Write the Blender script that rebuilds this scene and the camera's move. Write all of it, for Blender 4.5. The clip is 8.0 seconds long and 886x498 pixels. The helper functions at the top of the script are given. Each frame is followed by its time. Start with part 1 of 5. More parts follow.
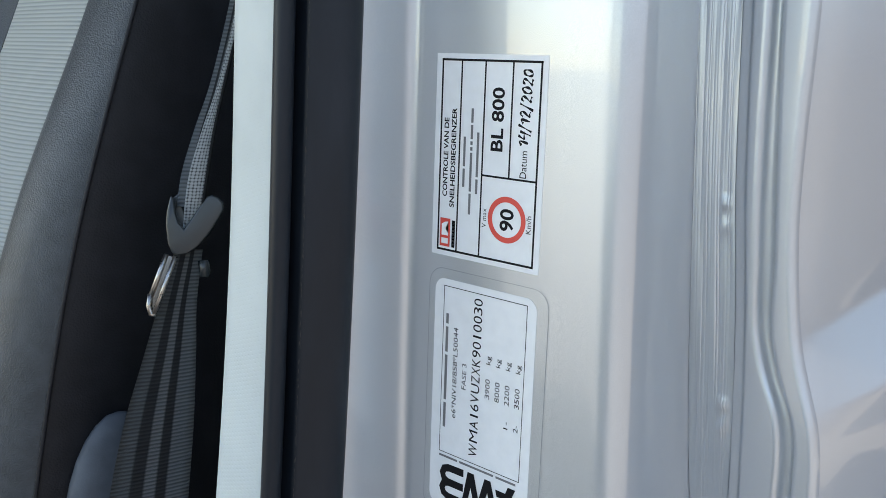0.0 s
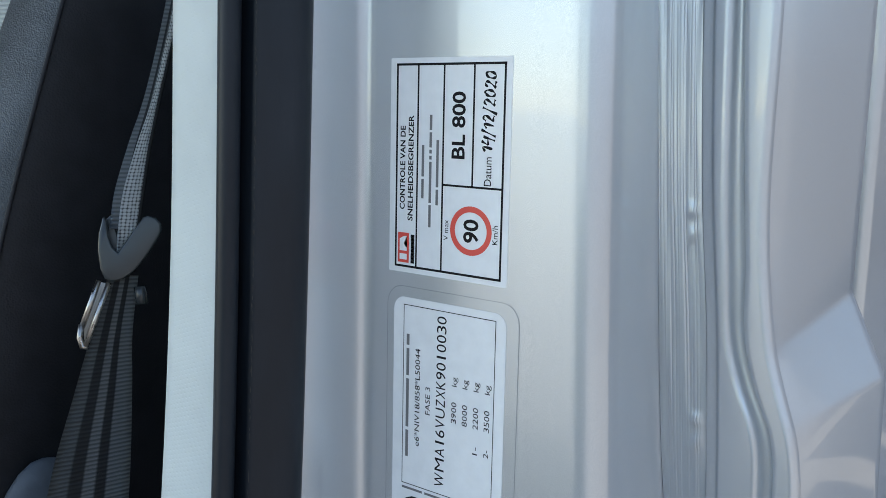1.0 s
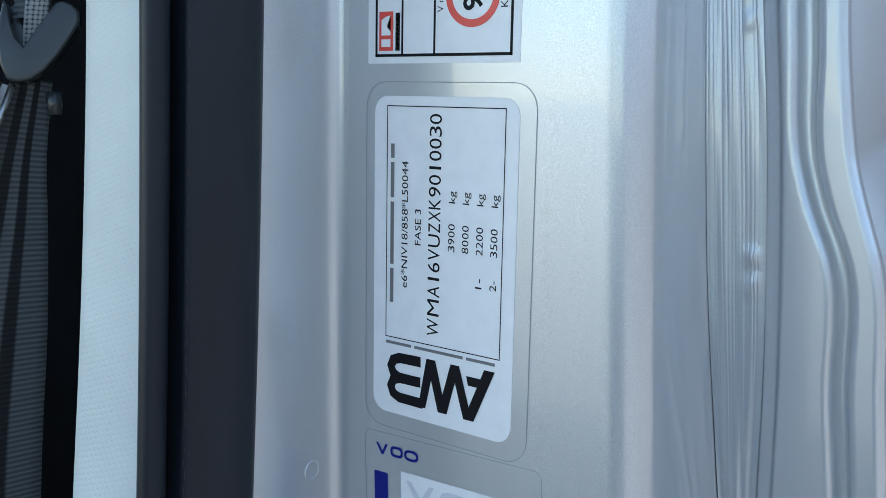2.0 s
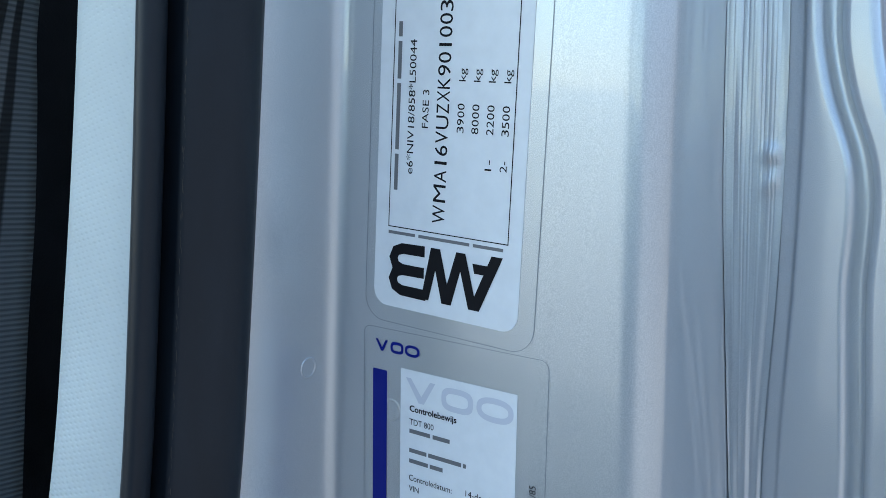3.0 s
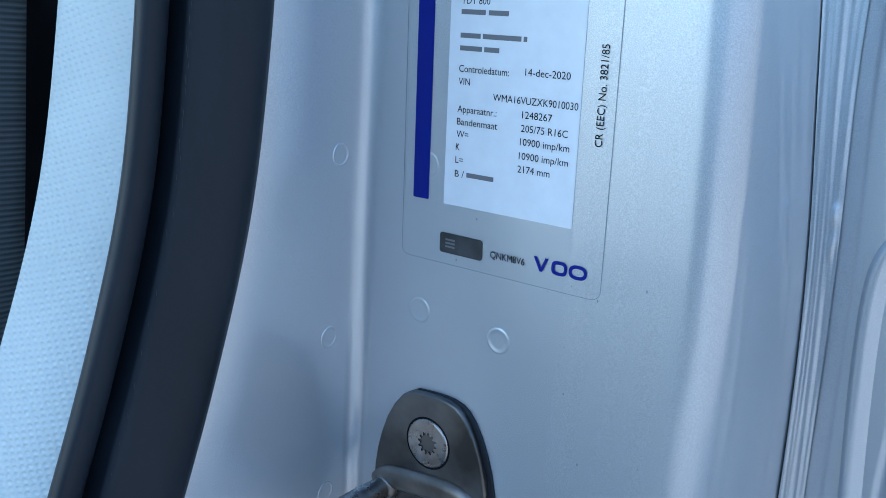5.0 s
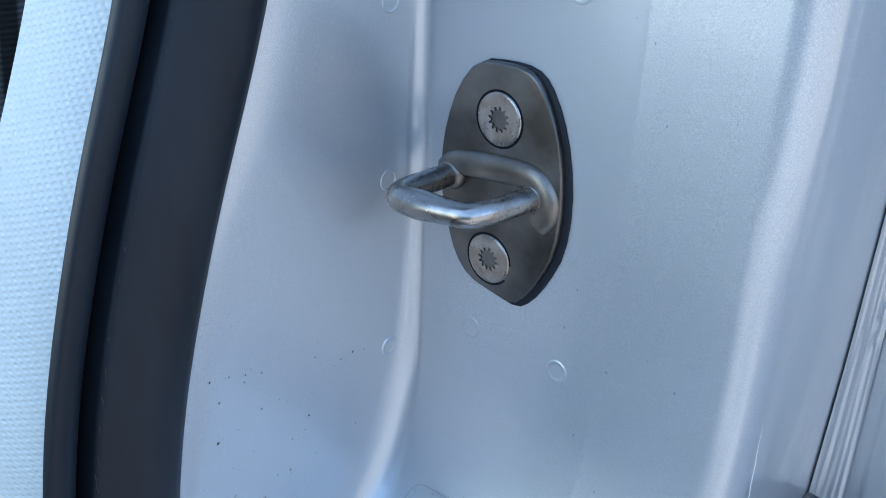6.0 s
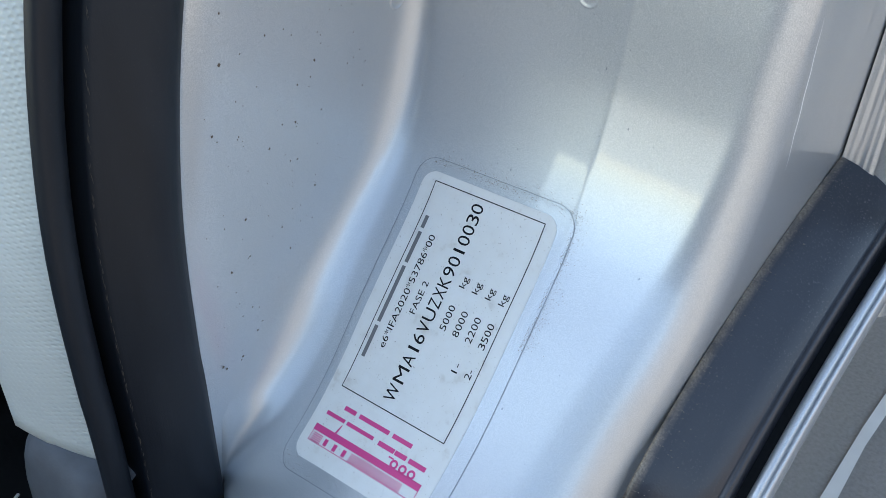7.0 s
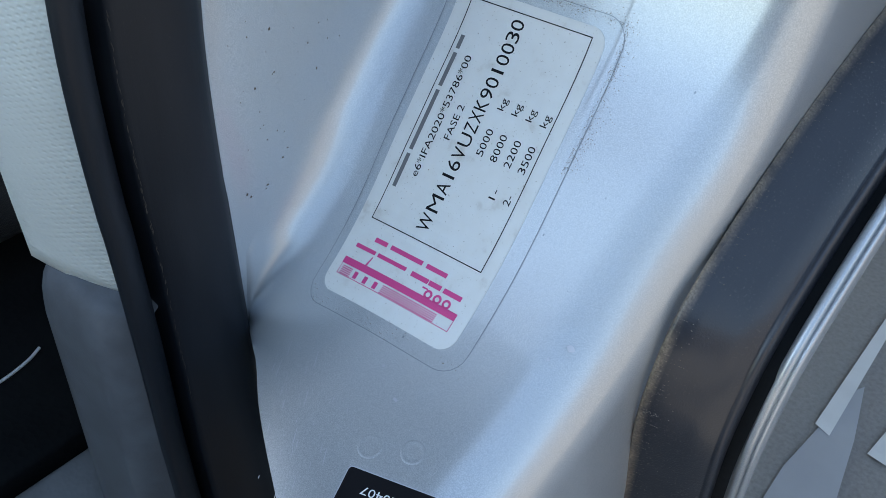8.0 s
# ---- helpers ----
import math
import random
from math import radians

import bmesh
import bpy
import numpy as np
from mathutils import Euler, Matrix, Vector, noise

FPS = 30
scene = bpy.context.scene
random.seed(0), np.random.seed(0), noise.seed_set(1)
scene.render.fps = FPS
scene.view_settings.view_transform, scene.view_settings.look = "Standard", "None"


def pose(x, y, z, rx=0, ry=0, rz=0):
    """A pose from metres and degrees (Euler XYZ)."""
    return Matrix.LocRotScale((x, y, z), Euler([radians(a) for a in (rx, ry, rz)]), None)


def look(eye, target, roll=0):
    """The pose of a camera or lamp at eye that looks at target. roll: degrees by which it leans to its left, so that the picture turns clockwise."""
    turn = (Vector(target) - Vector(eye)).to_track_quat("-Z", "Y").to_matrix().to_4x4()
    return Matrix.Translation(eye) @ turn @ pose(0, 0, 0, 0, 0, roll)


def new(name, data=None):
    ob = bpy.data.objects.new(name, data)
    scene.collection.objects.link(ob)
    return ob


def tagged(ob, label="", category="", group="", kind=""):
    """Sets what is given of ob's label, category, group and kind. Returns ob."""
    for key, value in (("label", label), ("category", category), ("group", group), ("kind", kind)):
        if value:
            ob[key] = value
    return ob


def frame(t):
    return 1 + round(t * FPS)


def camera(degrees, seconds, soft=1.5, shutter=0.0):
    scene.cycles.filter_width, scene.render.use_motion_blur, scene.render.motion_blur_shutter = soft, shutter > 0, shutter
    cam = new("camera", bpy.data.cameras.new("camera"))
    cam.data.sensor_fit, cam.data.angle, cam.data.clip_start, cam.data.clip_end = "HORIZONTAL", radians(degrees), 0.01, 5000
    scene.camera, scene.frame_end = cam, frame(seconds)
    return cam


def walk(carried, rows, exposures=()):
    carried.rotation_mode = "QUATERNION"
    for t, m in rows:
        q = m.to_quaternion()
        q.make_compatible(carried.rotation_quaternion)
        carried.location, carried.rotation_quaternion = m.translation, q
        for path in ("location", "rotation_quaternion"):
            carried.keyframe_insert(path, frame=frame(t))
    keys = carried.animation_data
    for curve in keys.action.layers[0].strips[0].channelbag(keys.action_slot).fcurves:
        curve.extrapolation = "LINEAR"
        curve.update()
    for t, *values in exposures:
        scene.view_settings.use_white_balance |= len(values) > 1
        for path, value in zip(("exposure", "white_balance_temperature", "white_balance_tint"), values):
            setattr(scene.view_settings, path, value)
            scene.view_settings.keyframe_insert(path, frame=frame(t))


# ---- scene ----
# Lengths below are in millimetres from the top left corner of the upper sheet on the pillar; W() turns them into metres.
ORIGIN_Z = 1.20


def W(x, y, z):
    return Vector((x / 1000, y / 1000, z / 1000 + ORIGIN_Z))


# ---------------------------------------------------------------- camera
cam = camera(50.85, 8.0, soft=0.5)
PATH = [
    (0.00, pose(0.2760, -0.2890, 1.1961, 78.71, -1.84, 43.37)),
    (0.20, pose(0.2704, -0.2872, 1.1990, 80.65, -2.24, 41.52)),
    (0.35, pose(0.2663, -0.2859, 1.2012, 81.78, -2.33, 40.74)),
    (0.50, pose(0.2621, -0.2845, 1.2034, 81.16, -1.74, 40.31)),
    (0.70, pose(0.2575, -0.2844, 1.1944, 81.79, -1.70, 39.39)),
    (0.85, pose(0.2540, -0.2842, 1.1877, 81.86, -1.51, 38.77)),
    (1.00, pose(0.2506, -0.2841, 1.1809, 81.41, -1.13, 38.28)),
    (1.50, pose(0.2281, -0.2549, 1.1334, 80.87, -0.92, 37.75)),
    (1.70, pose(0.2117, -0.2424, 1.1171, 80.97, -0.91, 37.48)),
    (2.80, pose(0.2024, -0.2234, 1.0865, 79.60, -1.81, 36.96)),
    (3.00, pose(0.1990, -0.2278, 1.0723, 79.71, -2.46, 36.96)),
    (3.50, pose(0.1834, -0.2360, 1.0304, 79.23, -3.28, 36.97)),
    (4.00, pose(0.1854, -0.2224, 1.0032, 76.17, -3.69, 37.71)),
    (4.20, pose(0.1851, -0.2195, 1.0012, 75.11, -3.76, 37.81)),
    (5.30, pose(0.1855, -0.2212, 0.9496, 72.20, -3.58, 38.58)),
    (5.50, pose(0.1854, -0.2085, 0.9377, 68.70, -2.97, 40.78)),
    (5.70, pose(0.1852, -0.2054, 0.9271, 66.02, -2.89, 42.35)),
    (6.00, pose(0.1828, -0.2094, 0.9142, 62.61, -2.81, 42.79)),
    (6.20, pose(0.1809, -0.2113, 0.9014, 60.28, -2.38, 41.95)),
    (6.50, pose(0.1841, -0.2152, 0.8704, 59.18, -3.33, 41.99)),
    (7.00, pose(0.1815, -0.2305, 0.8369, 55.08, -3.42, 40.16)),
    (7.50, pose(0.1813, -0.2377, 0.8117, 51.48, -3.21, 40.65)),
    (8.00, pose(0.1786, -0.2346, 0.8048, 49.38, -3.06, 41.01)),
]
EXPOSURES = [(0.0, 1.84, 7650, 9), (1.0, 1.66, 7150, 7), (1.5, 1.62, 6800, 5), (3.0, 1.6, 6300, 3), (3.5, 1.62, 5950, 2), (4.2, 1.67, 5750, 1), (5.5, 2.04, 5450, 1), (6.0, 2.24, 6150, 5), (6.5, 2.2, 7300, 6), (7.0, 2.08, 7900, 7), (8.0, 1.92, 7600, 5)]
walk(cam, PATH, EXPOSURES)

# ---------------------------------------------------------------- world and sun
SUN_ELEVATION, SUN_TURN = 45.0, 252.0
world = bpy.data.worlds.new("sky")
world.use_nodes = True
scene.world = world
wn = world.node_tree
sky = wn.nodes.new("ShaderNodeTexSky")
sky.sky_type = "NISHITA"
sky.sun_disc = False
sky.sun_elevation = radians(SUN_ELEVATION)
sky.sun_rotation = radians(SUN_TURN)
sky.air_density, sky.dust_density, sky.ozone_density = 1.0, 0.35, 1.0
back = wn.nodes["Background"]
back.inputs["Strength"].default_value = 0.15
wn.links.new(sky.outputs[0], back.inputs[0])
sun = new("sun", bpy.data.lights.new("sun", "SUN"))
sun.data.energy, sun.data.angle, sun.data.color = 3.6, radians(0.6), (1.0, 0.95, 0.9)
a, e = radians(SUN_TURN), radians(SUN_ELEVATION)
sun.matrix_world = look((-4, 0, 6), Vector((-4, 0, 6)) - Vector((math.sin(a) * math.cos(e), math.cos(a) * math.cos(e), math.sin(e))))


# ---------------------------------------------------------------- materials
def material(name, colour=(0.5, 0.5, 0.5), rough=0.5, metal=0.0, coat=0.0, coat_rough=0.05, spec=0.5):
    m = bpy.data.materials.new(name)
    m.use_nodes = True
    b = m.node_tree.nodes["Principled BSDF"]
    b.inputs["Base Color"].default_value = (*colour, 1)
    b.inputs["Roughness"].default_value = rough
    b.inputs["Metallic"].default_value = metal
    b.inputs["Coat Weight"].default_value = coat
    b.inputs["Coat Roughness"].default_value = coat_rough
    b.inputs["Specular IOR Level"].default_value = spec
    return m


def nodes_of(m):
    return m.node_tree.nodes, m.node_tree.links, m.node_tree.nodes["Principled BSDF"]


def coords(m, stretch=(1, 1, 1)):
    n, l, _ = nodes_of(m)
    c = n.new("ShaderNodeTexCoord")
    mp = n.new("ShaderNodeMapping")
    mp.inputs["Scale"].default_value = stretch
    l.new(c.outputs["Object"], mp.inputs[0])
    return mp.outputs[0]


def noise_of(m, scale, detail=3.0, stretch=(1, 1, 1), rough=0.55):
    n, l, _ = nodes_of(m)
    t = n.new("ShaderNodeTexNoise")
    t.inputs["Scale"].default_value, t.inputs["Detail"].default_value, t.inputs["Roughness"].default_value = scale, detail, rough
    l.new(coords(m, stretch), t.inputs["Vector"])
    return t.outputs["Fac"]


def ramp(m, fac, stops):
    n, l, _ = nodes_of(m)
    r = n.new("ShaderNodeValToRGB")
    while len(r.color_ramp.elements) < len(stops):
        r.color_ramp.elements.new(0.5)
    for el, (p, c) in zip(r.color_ramp.elements, stops):
        el.position = p
        el.color = (*c, 1) if len(c) == 3 else c
    l.new(fac, r.inputs[0])
    return r.outputs["Color"]


def blend(m, fac, a, b, mode="MIX"):
    n, l, _ = nodes_of(m)
    x = n.new("ShaderNodeMix")
    x.data_type, x.blend_type = "RGBA", mode
    for socket, value in ((x.inputs[0], fac), (x.inputs[6], a), (x.inputs[7], b)):
        if isinstance(value, (int, float)):
            socket.default_value = value
        elif isinstance(value, tuple):
            socket.default_value = (*value, 1)
        else:
            l.new(value, socket)
    return x.outputs[2]


def bump(m, fac, strength=0.2, distance=0.0005, after=None):
    n, l, b = nodes_of(m)
    x = n.new("ShaderNodeBump")
    x.inputs["Strength"].default_value, x.inputs["Distance"].default_value = strength, distance
    l.new(fac, x.inputs["Height"])
    if after:
        l.new(after, x.inputs["Normal"])
    l.new(x.outputs[0], b.inputs["Normal"])
    return x.outputs[0]


def spread(m, fac, low, high, socket="Roughness"):
    n, l, b = nodes_of(m)
    x = n.new("ShaderNodeMapRange")
    x.inputs["To Min"].default_value, x.inputs["To Max"].default_value = low, high
    l.new(fac, x.inputs["Value"])
    l.new(x.outputs[0], b.inputs[socket])


def colour_in(m, out):
    nodes_of(m)[1].new(out, nodes_of(m)[2].inputs["Base Color"])


def make_paint():
    m = material("silver_paint", (0.5, 0.53, 0.56), 0.4, 0.6, 0.9, 0.05)
    flakes = noise_of(m, 3100, 2.0)
    sparkle = noise_of(m, 5200, 0.0)
    film = noise_of(m, 9, 4.0)
    c = ramp(m, flakes, [(0.34, (0.43, 0.462, 0.49)), (0.5, (0.52, 0.55, 0.575)), (0.66, (0.62, 0.645, 0.665))])
    c = blend(m, ramp(m, sparkle, [(0.70, (0, 0, 0)), (0.78, (0.6, 0.6, 0.6))]), c, (0.86, 0.88, 0.9))
    c = blend(m, ramp(m, film, [(0.45, (0, 0, 0)), (0.8, (0.25, 0.25, 0.25))]), c, (0.43, 0.44, 0.43))
    colour_in(m, c)
    spread(m, film, 0.34, 0.43)
    wave = bump(m, noise_of(m, 11, 2.0), 0.12, 0.002)
    bump(m, noise_of(m, 2300, 2.0), 0.055, 0.0003, wave)
    return m


def make_rubber():
    m = material("black_rubber", (0.012, 0.013, 0.015), 0.5, spec=0.32)
    dust = noise_of(m, 60, 6.0, (1, 1, 0.25))
    drawn = noise_of(m, 420, 3.0, (1, 1, 0.02))
    c = ramp(m, dust, [(0.35, (0.005, 0.008, 0.013)), (0.6, (0.009, 0.013, 0.019)), (0.8, (0.016, 0.020, 0.027))])
    specks = ramp(m, noise_of(m, 2200, 1.0), [(0.74, (0, 0, 0)), (0.80, (0.5, 0.5, 0.5))])
    colour_in(m, blend(m, specks, c, (0.06, 0.06, 0.06)))
    spread(m, dust, 0.40, 0.58)
    lines = bump(m, drawn, 0.25, 0.0003)
    bump(m, noise_of(m, 1500, 3.0), 0.12, 0.0003, lines)
    return m


def make_trim(name, colour, pitch):
    """Moulded plastic with slanting rows of small dimples, pitch metres apart."""
    m = material(name, colour, 0.55, spec=0.35)
    n, l, b = nodes_of(m)
    c = n.new("ShaderNodeTexCoord")
    mp = n.new("ShaderNodeMapping")
    mp.inputs["Rotation"].default_value = (0, radians(24), 0)
    mp.inputs["Scale"].default_value = (1, 0.02, 1.35)
    l.new(c.outputs["Object"], mp.inputs[0])
    v = n.new("ShaderNodeTexVoronoi")
    v.inputs["Scale"].default_value, v.inputs["Randomness"].default_value = 1 / pitch, 0.06
    l.new(mp.outputs[0], v.inputs["Vector"])
    dimple = n.new("ShaderNodeMapRange")
    dimple.interpolation_type = "SMOOTHSTEP"
    dimple.inputs["From Min"].default_value, dimple.inputs["From Max"].default_value = 0.12, 0.5
    l.new(v.outputs["Distance"], dimple.inputs["Value"])
    bump(m, dimple.outputs[0], 0.5, 0.0005)
    soil = noise_of(m, 25, 5.0)
    dark = tuple(c * 0.9 for c in colour)
    colour_in(m, ramp(m, soil, [(0.3, dark), (0.65, colour)]))
    return m


def make_grained(name, low, high, scale, rough=(0.45, 0.6), strength=0.4, depth=0.0006, spec=0.4):
    m = material(name, high, 0.5, spec=spec)
    n, l, b = nodes_of(m)
    v = n.new("ShaderNodeTexVoronoi")
    v.inputs["Scale"].default_value = scale
    l.new(coords(m), v.inputs["Vector"])
    soft = noise_of(m, scale / 12, 4.0)
    colour_in(m, ramp(m, soft, [(0.35, low), (0.7, high)]))
    spread(m, soft, *rough)
    bump(m, v.outputs["Distance"], strength, depth)
    return m


def make_cladding():
    m = material("black_plastic", (0.03, 0.032, 0.036), 0.5, coat=0.25, coat_rough=0.16, spec=0.5)
    n, l, b = nodes_of(m)
    c = n.new("ShaderNodeTexCoord")
    split = n.new("ShaderNodeSeparateXYZ")
    l.new(c.outputs["Object"], split.inputs[0])
    near = n.new("ShaderNodeMapRange")
    near.inputs["From Min"].default_value, near.inputs["From Max"].default_value = 0.1118, 0.1152
    near.inputs["To Min"].default_value, near.inputs["To Max"].default_value = 1.0, 0.0
    l.new(split.outputs["X"], near.inputs["Value"])
    fine = noise_of(m, 1400, 3.0)
    coarse = noise_of(m, 130, 5.0)
    crumbs = n.new("ShaderNodeMath")
    crumbs.operation = "MULTIPLY"
    l.new(near.outputs[0], crumbs.inputs[0])
    l.new(ramp(m, coarse, [(0.3, (0.25, 0.25, 0.25)), (0.6, (1, 1, 1))]), crumbs.inputs[1])
    grit = ramp(m, fine, [(0.3, (0.16, 0.12, 0.085)), (0.7, (0.42, 0.33, 0.24))])
    dust = ramp(m, fine, [(0.58, (0.013, 0.015, 0.020)), (0.72, (0.20, 0.18, 0.16))])
    haze = ramp(m, noise_of(m, 20, 4.0), [(0.40, (0, 0, 0)), (0.72, (0.6, 0.6, 0.6))])
    base = blend(m, haze, (0.022, 0.025, 0.034), dust)
    colour_in(m, blend(m, crumbs.outputs[0], base, grit))
    spread(m, coarse, 0.26, 0.44)
    bump(m, fine, 0.25, 0.0004)
    return m


def make_steel():
    m = material("bare_steel", (0.4, 0.39, 0.38), 0.3, 1.0)
    cloud = noise_of(m, 70, 5.0)
    colour_in(m, ramp(m, cloud, [(0.3, (0.24, 0.225, 0.215)), (0.5, (0.44, 0.42, 0.40)), (0.62, (0.36, 0.31, 0.265)), (0.8, (0.50, 0.46, 0.42))]))
    spread(m, noise_of(m, 300, 4.0), 0.16, 0.42)
    bump(m, noise_of(m, 1200, 2.0), 0.1, 0.0002)
    return m


def make_webbing():
    m = material("belt_webbing", (0.11, 0.12, 0.13), 0.75)
    n, l, b = nodes_of(m)
    u = n.new("ShaderNodeUVMap")
    split = n.new("ShaderNodeSeparateXYZ")
    l.new(u.outputs[0], split.inputs[0])
    weave = n.new("ShaderNodeTexWave")
    weave.bands_direction = "Y"
    weave.inputs["Scale"].default_value = 1.7
    weave.inputs["Distortion"].default_value = 0.3
    l.new(u.outputs[0], weave.inputs["Vector"])
    bands = ramp(m, split.outputs["X"], [(0.0, (0.18, 0.21, 0.23)), (0.30, (0.165, 0.19, 0.21)), (0.33, (0.025, 0.028, 0.031)), (0.44, (0.025, 0.028, 0.031)), (0.47, (0.18, 0.20, 0.215)), (0.59, (0.16, 0.178, 0.193)), (0.62, (0.025, 0.028, 0.031)), (0.76, (0.025, 0.028, 0.031)), (0.79, (0.105, 0.12, 0.13))])
    colour_in(m, blend(m, ramp(m, weave.outputs["Fac"], [(0.2, (0.45, 0.45, 0.45)), (0.7, (0, 0, 0))]), bands, (0.01, 0.011, 0.012)))
    bump(m, weave.outputs["Fac"], 0.5, 0.0006)
    return m


def make_woven():
    """Pale webbing seen close: rows of light yarn with dark gaps between."""
    m = material("pale_webbing", (0.4, 0.42, 0.43), 0.8)
    n, l, b = nodes_of(m)
    u = n.new("ShaderNodeUVMap")
    mp = n.new("ShaderNodeMapping")
    mp.inputs["Scale"].default_value = (5, 6.5, 1)
    l.new(u.outputs[0], mp.inputs[0])
    v = n.new("ShaderNodeTexVoronoi")
    v.inputs["Scale"].default_value, v.inputs["Randomness"].default_value = 1.0, 0.15
    l.new(mp.outputs[0], v.inputs["Vector"])
    colour_in(m, ramp(m, v.outputs["Distance"], [(0.3, (0.50, 0.53, 0.54)), (0.48, (0.34, 0.36, 0.37)), (0.6, (0.07, 0.075, 0.08))]))
    bump(m, v.outputs["Distance"], 0.6, 0.0006)
    return m


def make_fabric():
    m = material("grey_fabric", (0.33, 0.35, 0.34), 0.9)
    n, l, b = nodes_of(m)
    w = n.new("ShaderNodeTexWave")
    w.bands_direction = "Z"
    w.inputs["Scale"].default_value = 140
    l.new(coords(m), w.inputs["Vector"])
    colour_in(m, ramp(m, w.outputs["Fac"], [(0.1, (0.27, 0.29, 0.275)), (0.5, (0.37, 0.39, 0.375))]))
    bump(m, w.outputs["Fac"], 0.4, 0.001)
    return m


def make_label(name, dirty):
    m = material(name, (0.80, 0.81, 0.80), 0.35, spec=0.4)
    soil = noise_of(m, 140, 6.0)
    if dirty:
        c = ramp(m, soil, [(0.22, (0.60, 0.57, 0.52)), (0.38, (0.75, 0.75, 0.72)), (0.7, (0.78, 0.79, 0.77))])
        c = blend(m, ramp(m, noise_of(m, 1500, 2.0), [(0.68, (0, 0, 0)), (0.74, (0.7, 0.7, 0.7))]), c, (0.30, 0.26, 0.21))
    else:
        c = ramp(m, soil, [(0.3, (0.76, 0.77, 0.77)), (0.7, (0.82, 0.83, 0.83))])
    colour_in(m, c)
    return m


def make_film():
    m = bpy.data.materials.new("clear_film")
    m.use_nodes = True
    n, l = m.node_tree.nodes, m.node_tree.links
    n.clear()
    out, mix = n.new("ShaderNodeOutputMaterial"), n.new("ShaderNodeMixShader")
    clear, gloss = n.new("ShaderNodeBsdfTransparent"), n.new("ShaderNodeBsdfGlossy")
    clear.inputs["Color"].default_value = (0.992, 0.996, 0.996, 1)
    gloss.inputs["Roughness"].default_value = 0.22
    mix.inputs[0].default_value = 0.02
    l.new(clear.outputs[0], mix.inputs[1])
    l.new(gloss.outputs[0], mix.inputs[2])
    l.new(mix.outputs[0], out.inputs[0])
    return m


def make_yard():
    m = material("worn_concrete", (0.24, 0.23, 0.215), 0.9)
    stones = noise_of(m, 180, 4.0)
    patches = noise_of(m, 1.2, 4.0)
    c = ramp(m, stones, [(0.3, (0.20, 0.19, 0.178)), (0.7, (0.28, 0.265, 0.25))])
    colour_in(m, blend(m, ramp(m, patches, [(0.4, (0, 0, 0)), (0.7, (0.5, 0.5, 0.5))]), c, (0.33, 0.315, 0.30)))
    bump(m, stones, 0.5, 0.003)
    return m


paint = make_paint()
rubber = make_rubber()
trim_light = make_trim("light_grey_trim", (0.57, 0.615, 0.60), 0.0023)
trim_dark = make_grained("dark_grey_trim", (0.075, 0.085, 0.10), (0.10, 0.115, 0.135), 1100, (0.5, 0.65), 0.15, 0.0003)
leather = make_grained("black_leather", (0.032, 0.036, 0.040), (0.050, 0.056, 0.062), 1100, (0.36, 0.48), 0.4, 0.0006)
# Near-black: shade inside the cab and the sill gap is put into this colour.
lining = make_grained("shade_black_lining", (0.007, 0.008, 0.009), (0.012, 0.013, 0.014), 300, (0.7, 0.9), spec=0.12)
cladding = make_cladding()
steel = make_steel()
steel_dull = make_grained("dull_steel", (0.09, 0.084, 0.079), (0.24, 0.228, 0.215), 420, (0.24, 0.42), 0.14, 0.0003)
steel_dull.node_tree.nodes["Principled BSDF"].inputs["Metallic"].default_value = 0.9
webbing = make_webbing()
strap_pale = make_woven()
fabric = make_fabric()
label_clean = make_label("white_label", False)
label_dirty = make_label("soiled_label", True)
film_clear = make_film()
yard = make_yard()
ink = material("black_ink", (0.008, 0.008, 0.010), 0.5, spec=0.12)
ink_blue = material("blue_ink", (0.004, 0.012, 0.20), 0.4, spec=0.2)
ink_red = material("red_ink", (0.72, 0.07, 0.05), 0.4)
ink_pink = material("pink_ink", (0.72, 0.06, 0.25), 0.45)
ink_pale = material("pale_ink", (0.60, 0.61, 0.66), 0.45)
grime = material("brown_dust", (0.24, 0.205, 0.165), 0.9, spec=0.1)
film_edge = material("film_edge", (0.24, 0.27, 0.30), 0.5)
plastic_gloss = make_grained("belt_plastic", (0.022, 0.027, 0.030), (0.034, 0.040, 0.044), 200, (0.2, 0.32), 0.05, spec=0.5)
seat_side = make_grained("black_seat_side", (0.009, 0.009, 0.011), (0.015, 0.015, 0.018), 900, (0.5, 0.65), 0.3, 0.0005, spec=0.3)
security = make_grained("grey_foil", (0.015, 0.015, 0.015), (0.07, 0.07, 0.07), 900, (0.25, 0.5), 0.1)
seal_dust = material("dull_dust", (0.06, 0.054, 0.048), 0.9, spec=0.1)
chip = material("chipped_primer", (0.13, 0.105, 0.085), 0.9, spec=0.1)
# Tones set by how the added walls mirror in the paint.
wall_warm = make_grained("warm_added_wall", (0.15, 0.14, 0.142), (0.19, 0.178, 0.18), 40, (0.8, 0.95))
wall_dark = make_grained("dark_added_wall", (0.085, 0.08, 0.088), (0.12, 0.11, 0.12), 40, (0.8, 0.95))
white_coat = make_grained("white_vehicle_paint", (0.60, 0.61, 0.63), (0.66, 0.67, 0.69), 3, (0.25, 0.4), 0.02)
concrete = make_grained("pale_concrete", (0.36, 0.365, 0.38), (0.42, 0.43, 0.44), 90, (0.8, 0.95))
cable_white = material("white_cable", (0.72, 0.73, 0.72), 0.4)
road_paint = make_grained("white_road_paint", (0.62, 0.62, 0.60), (0.74, 0.74, 0.72), 120, (0.7, 0.9))
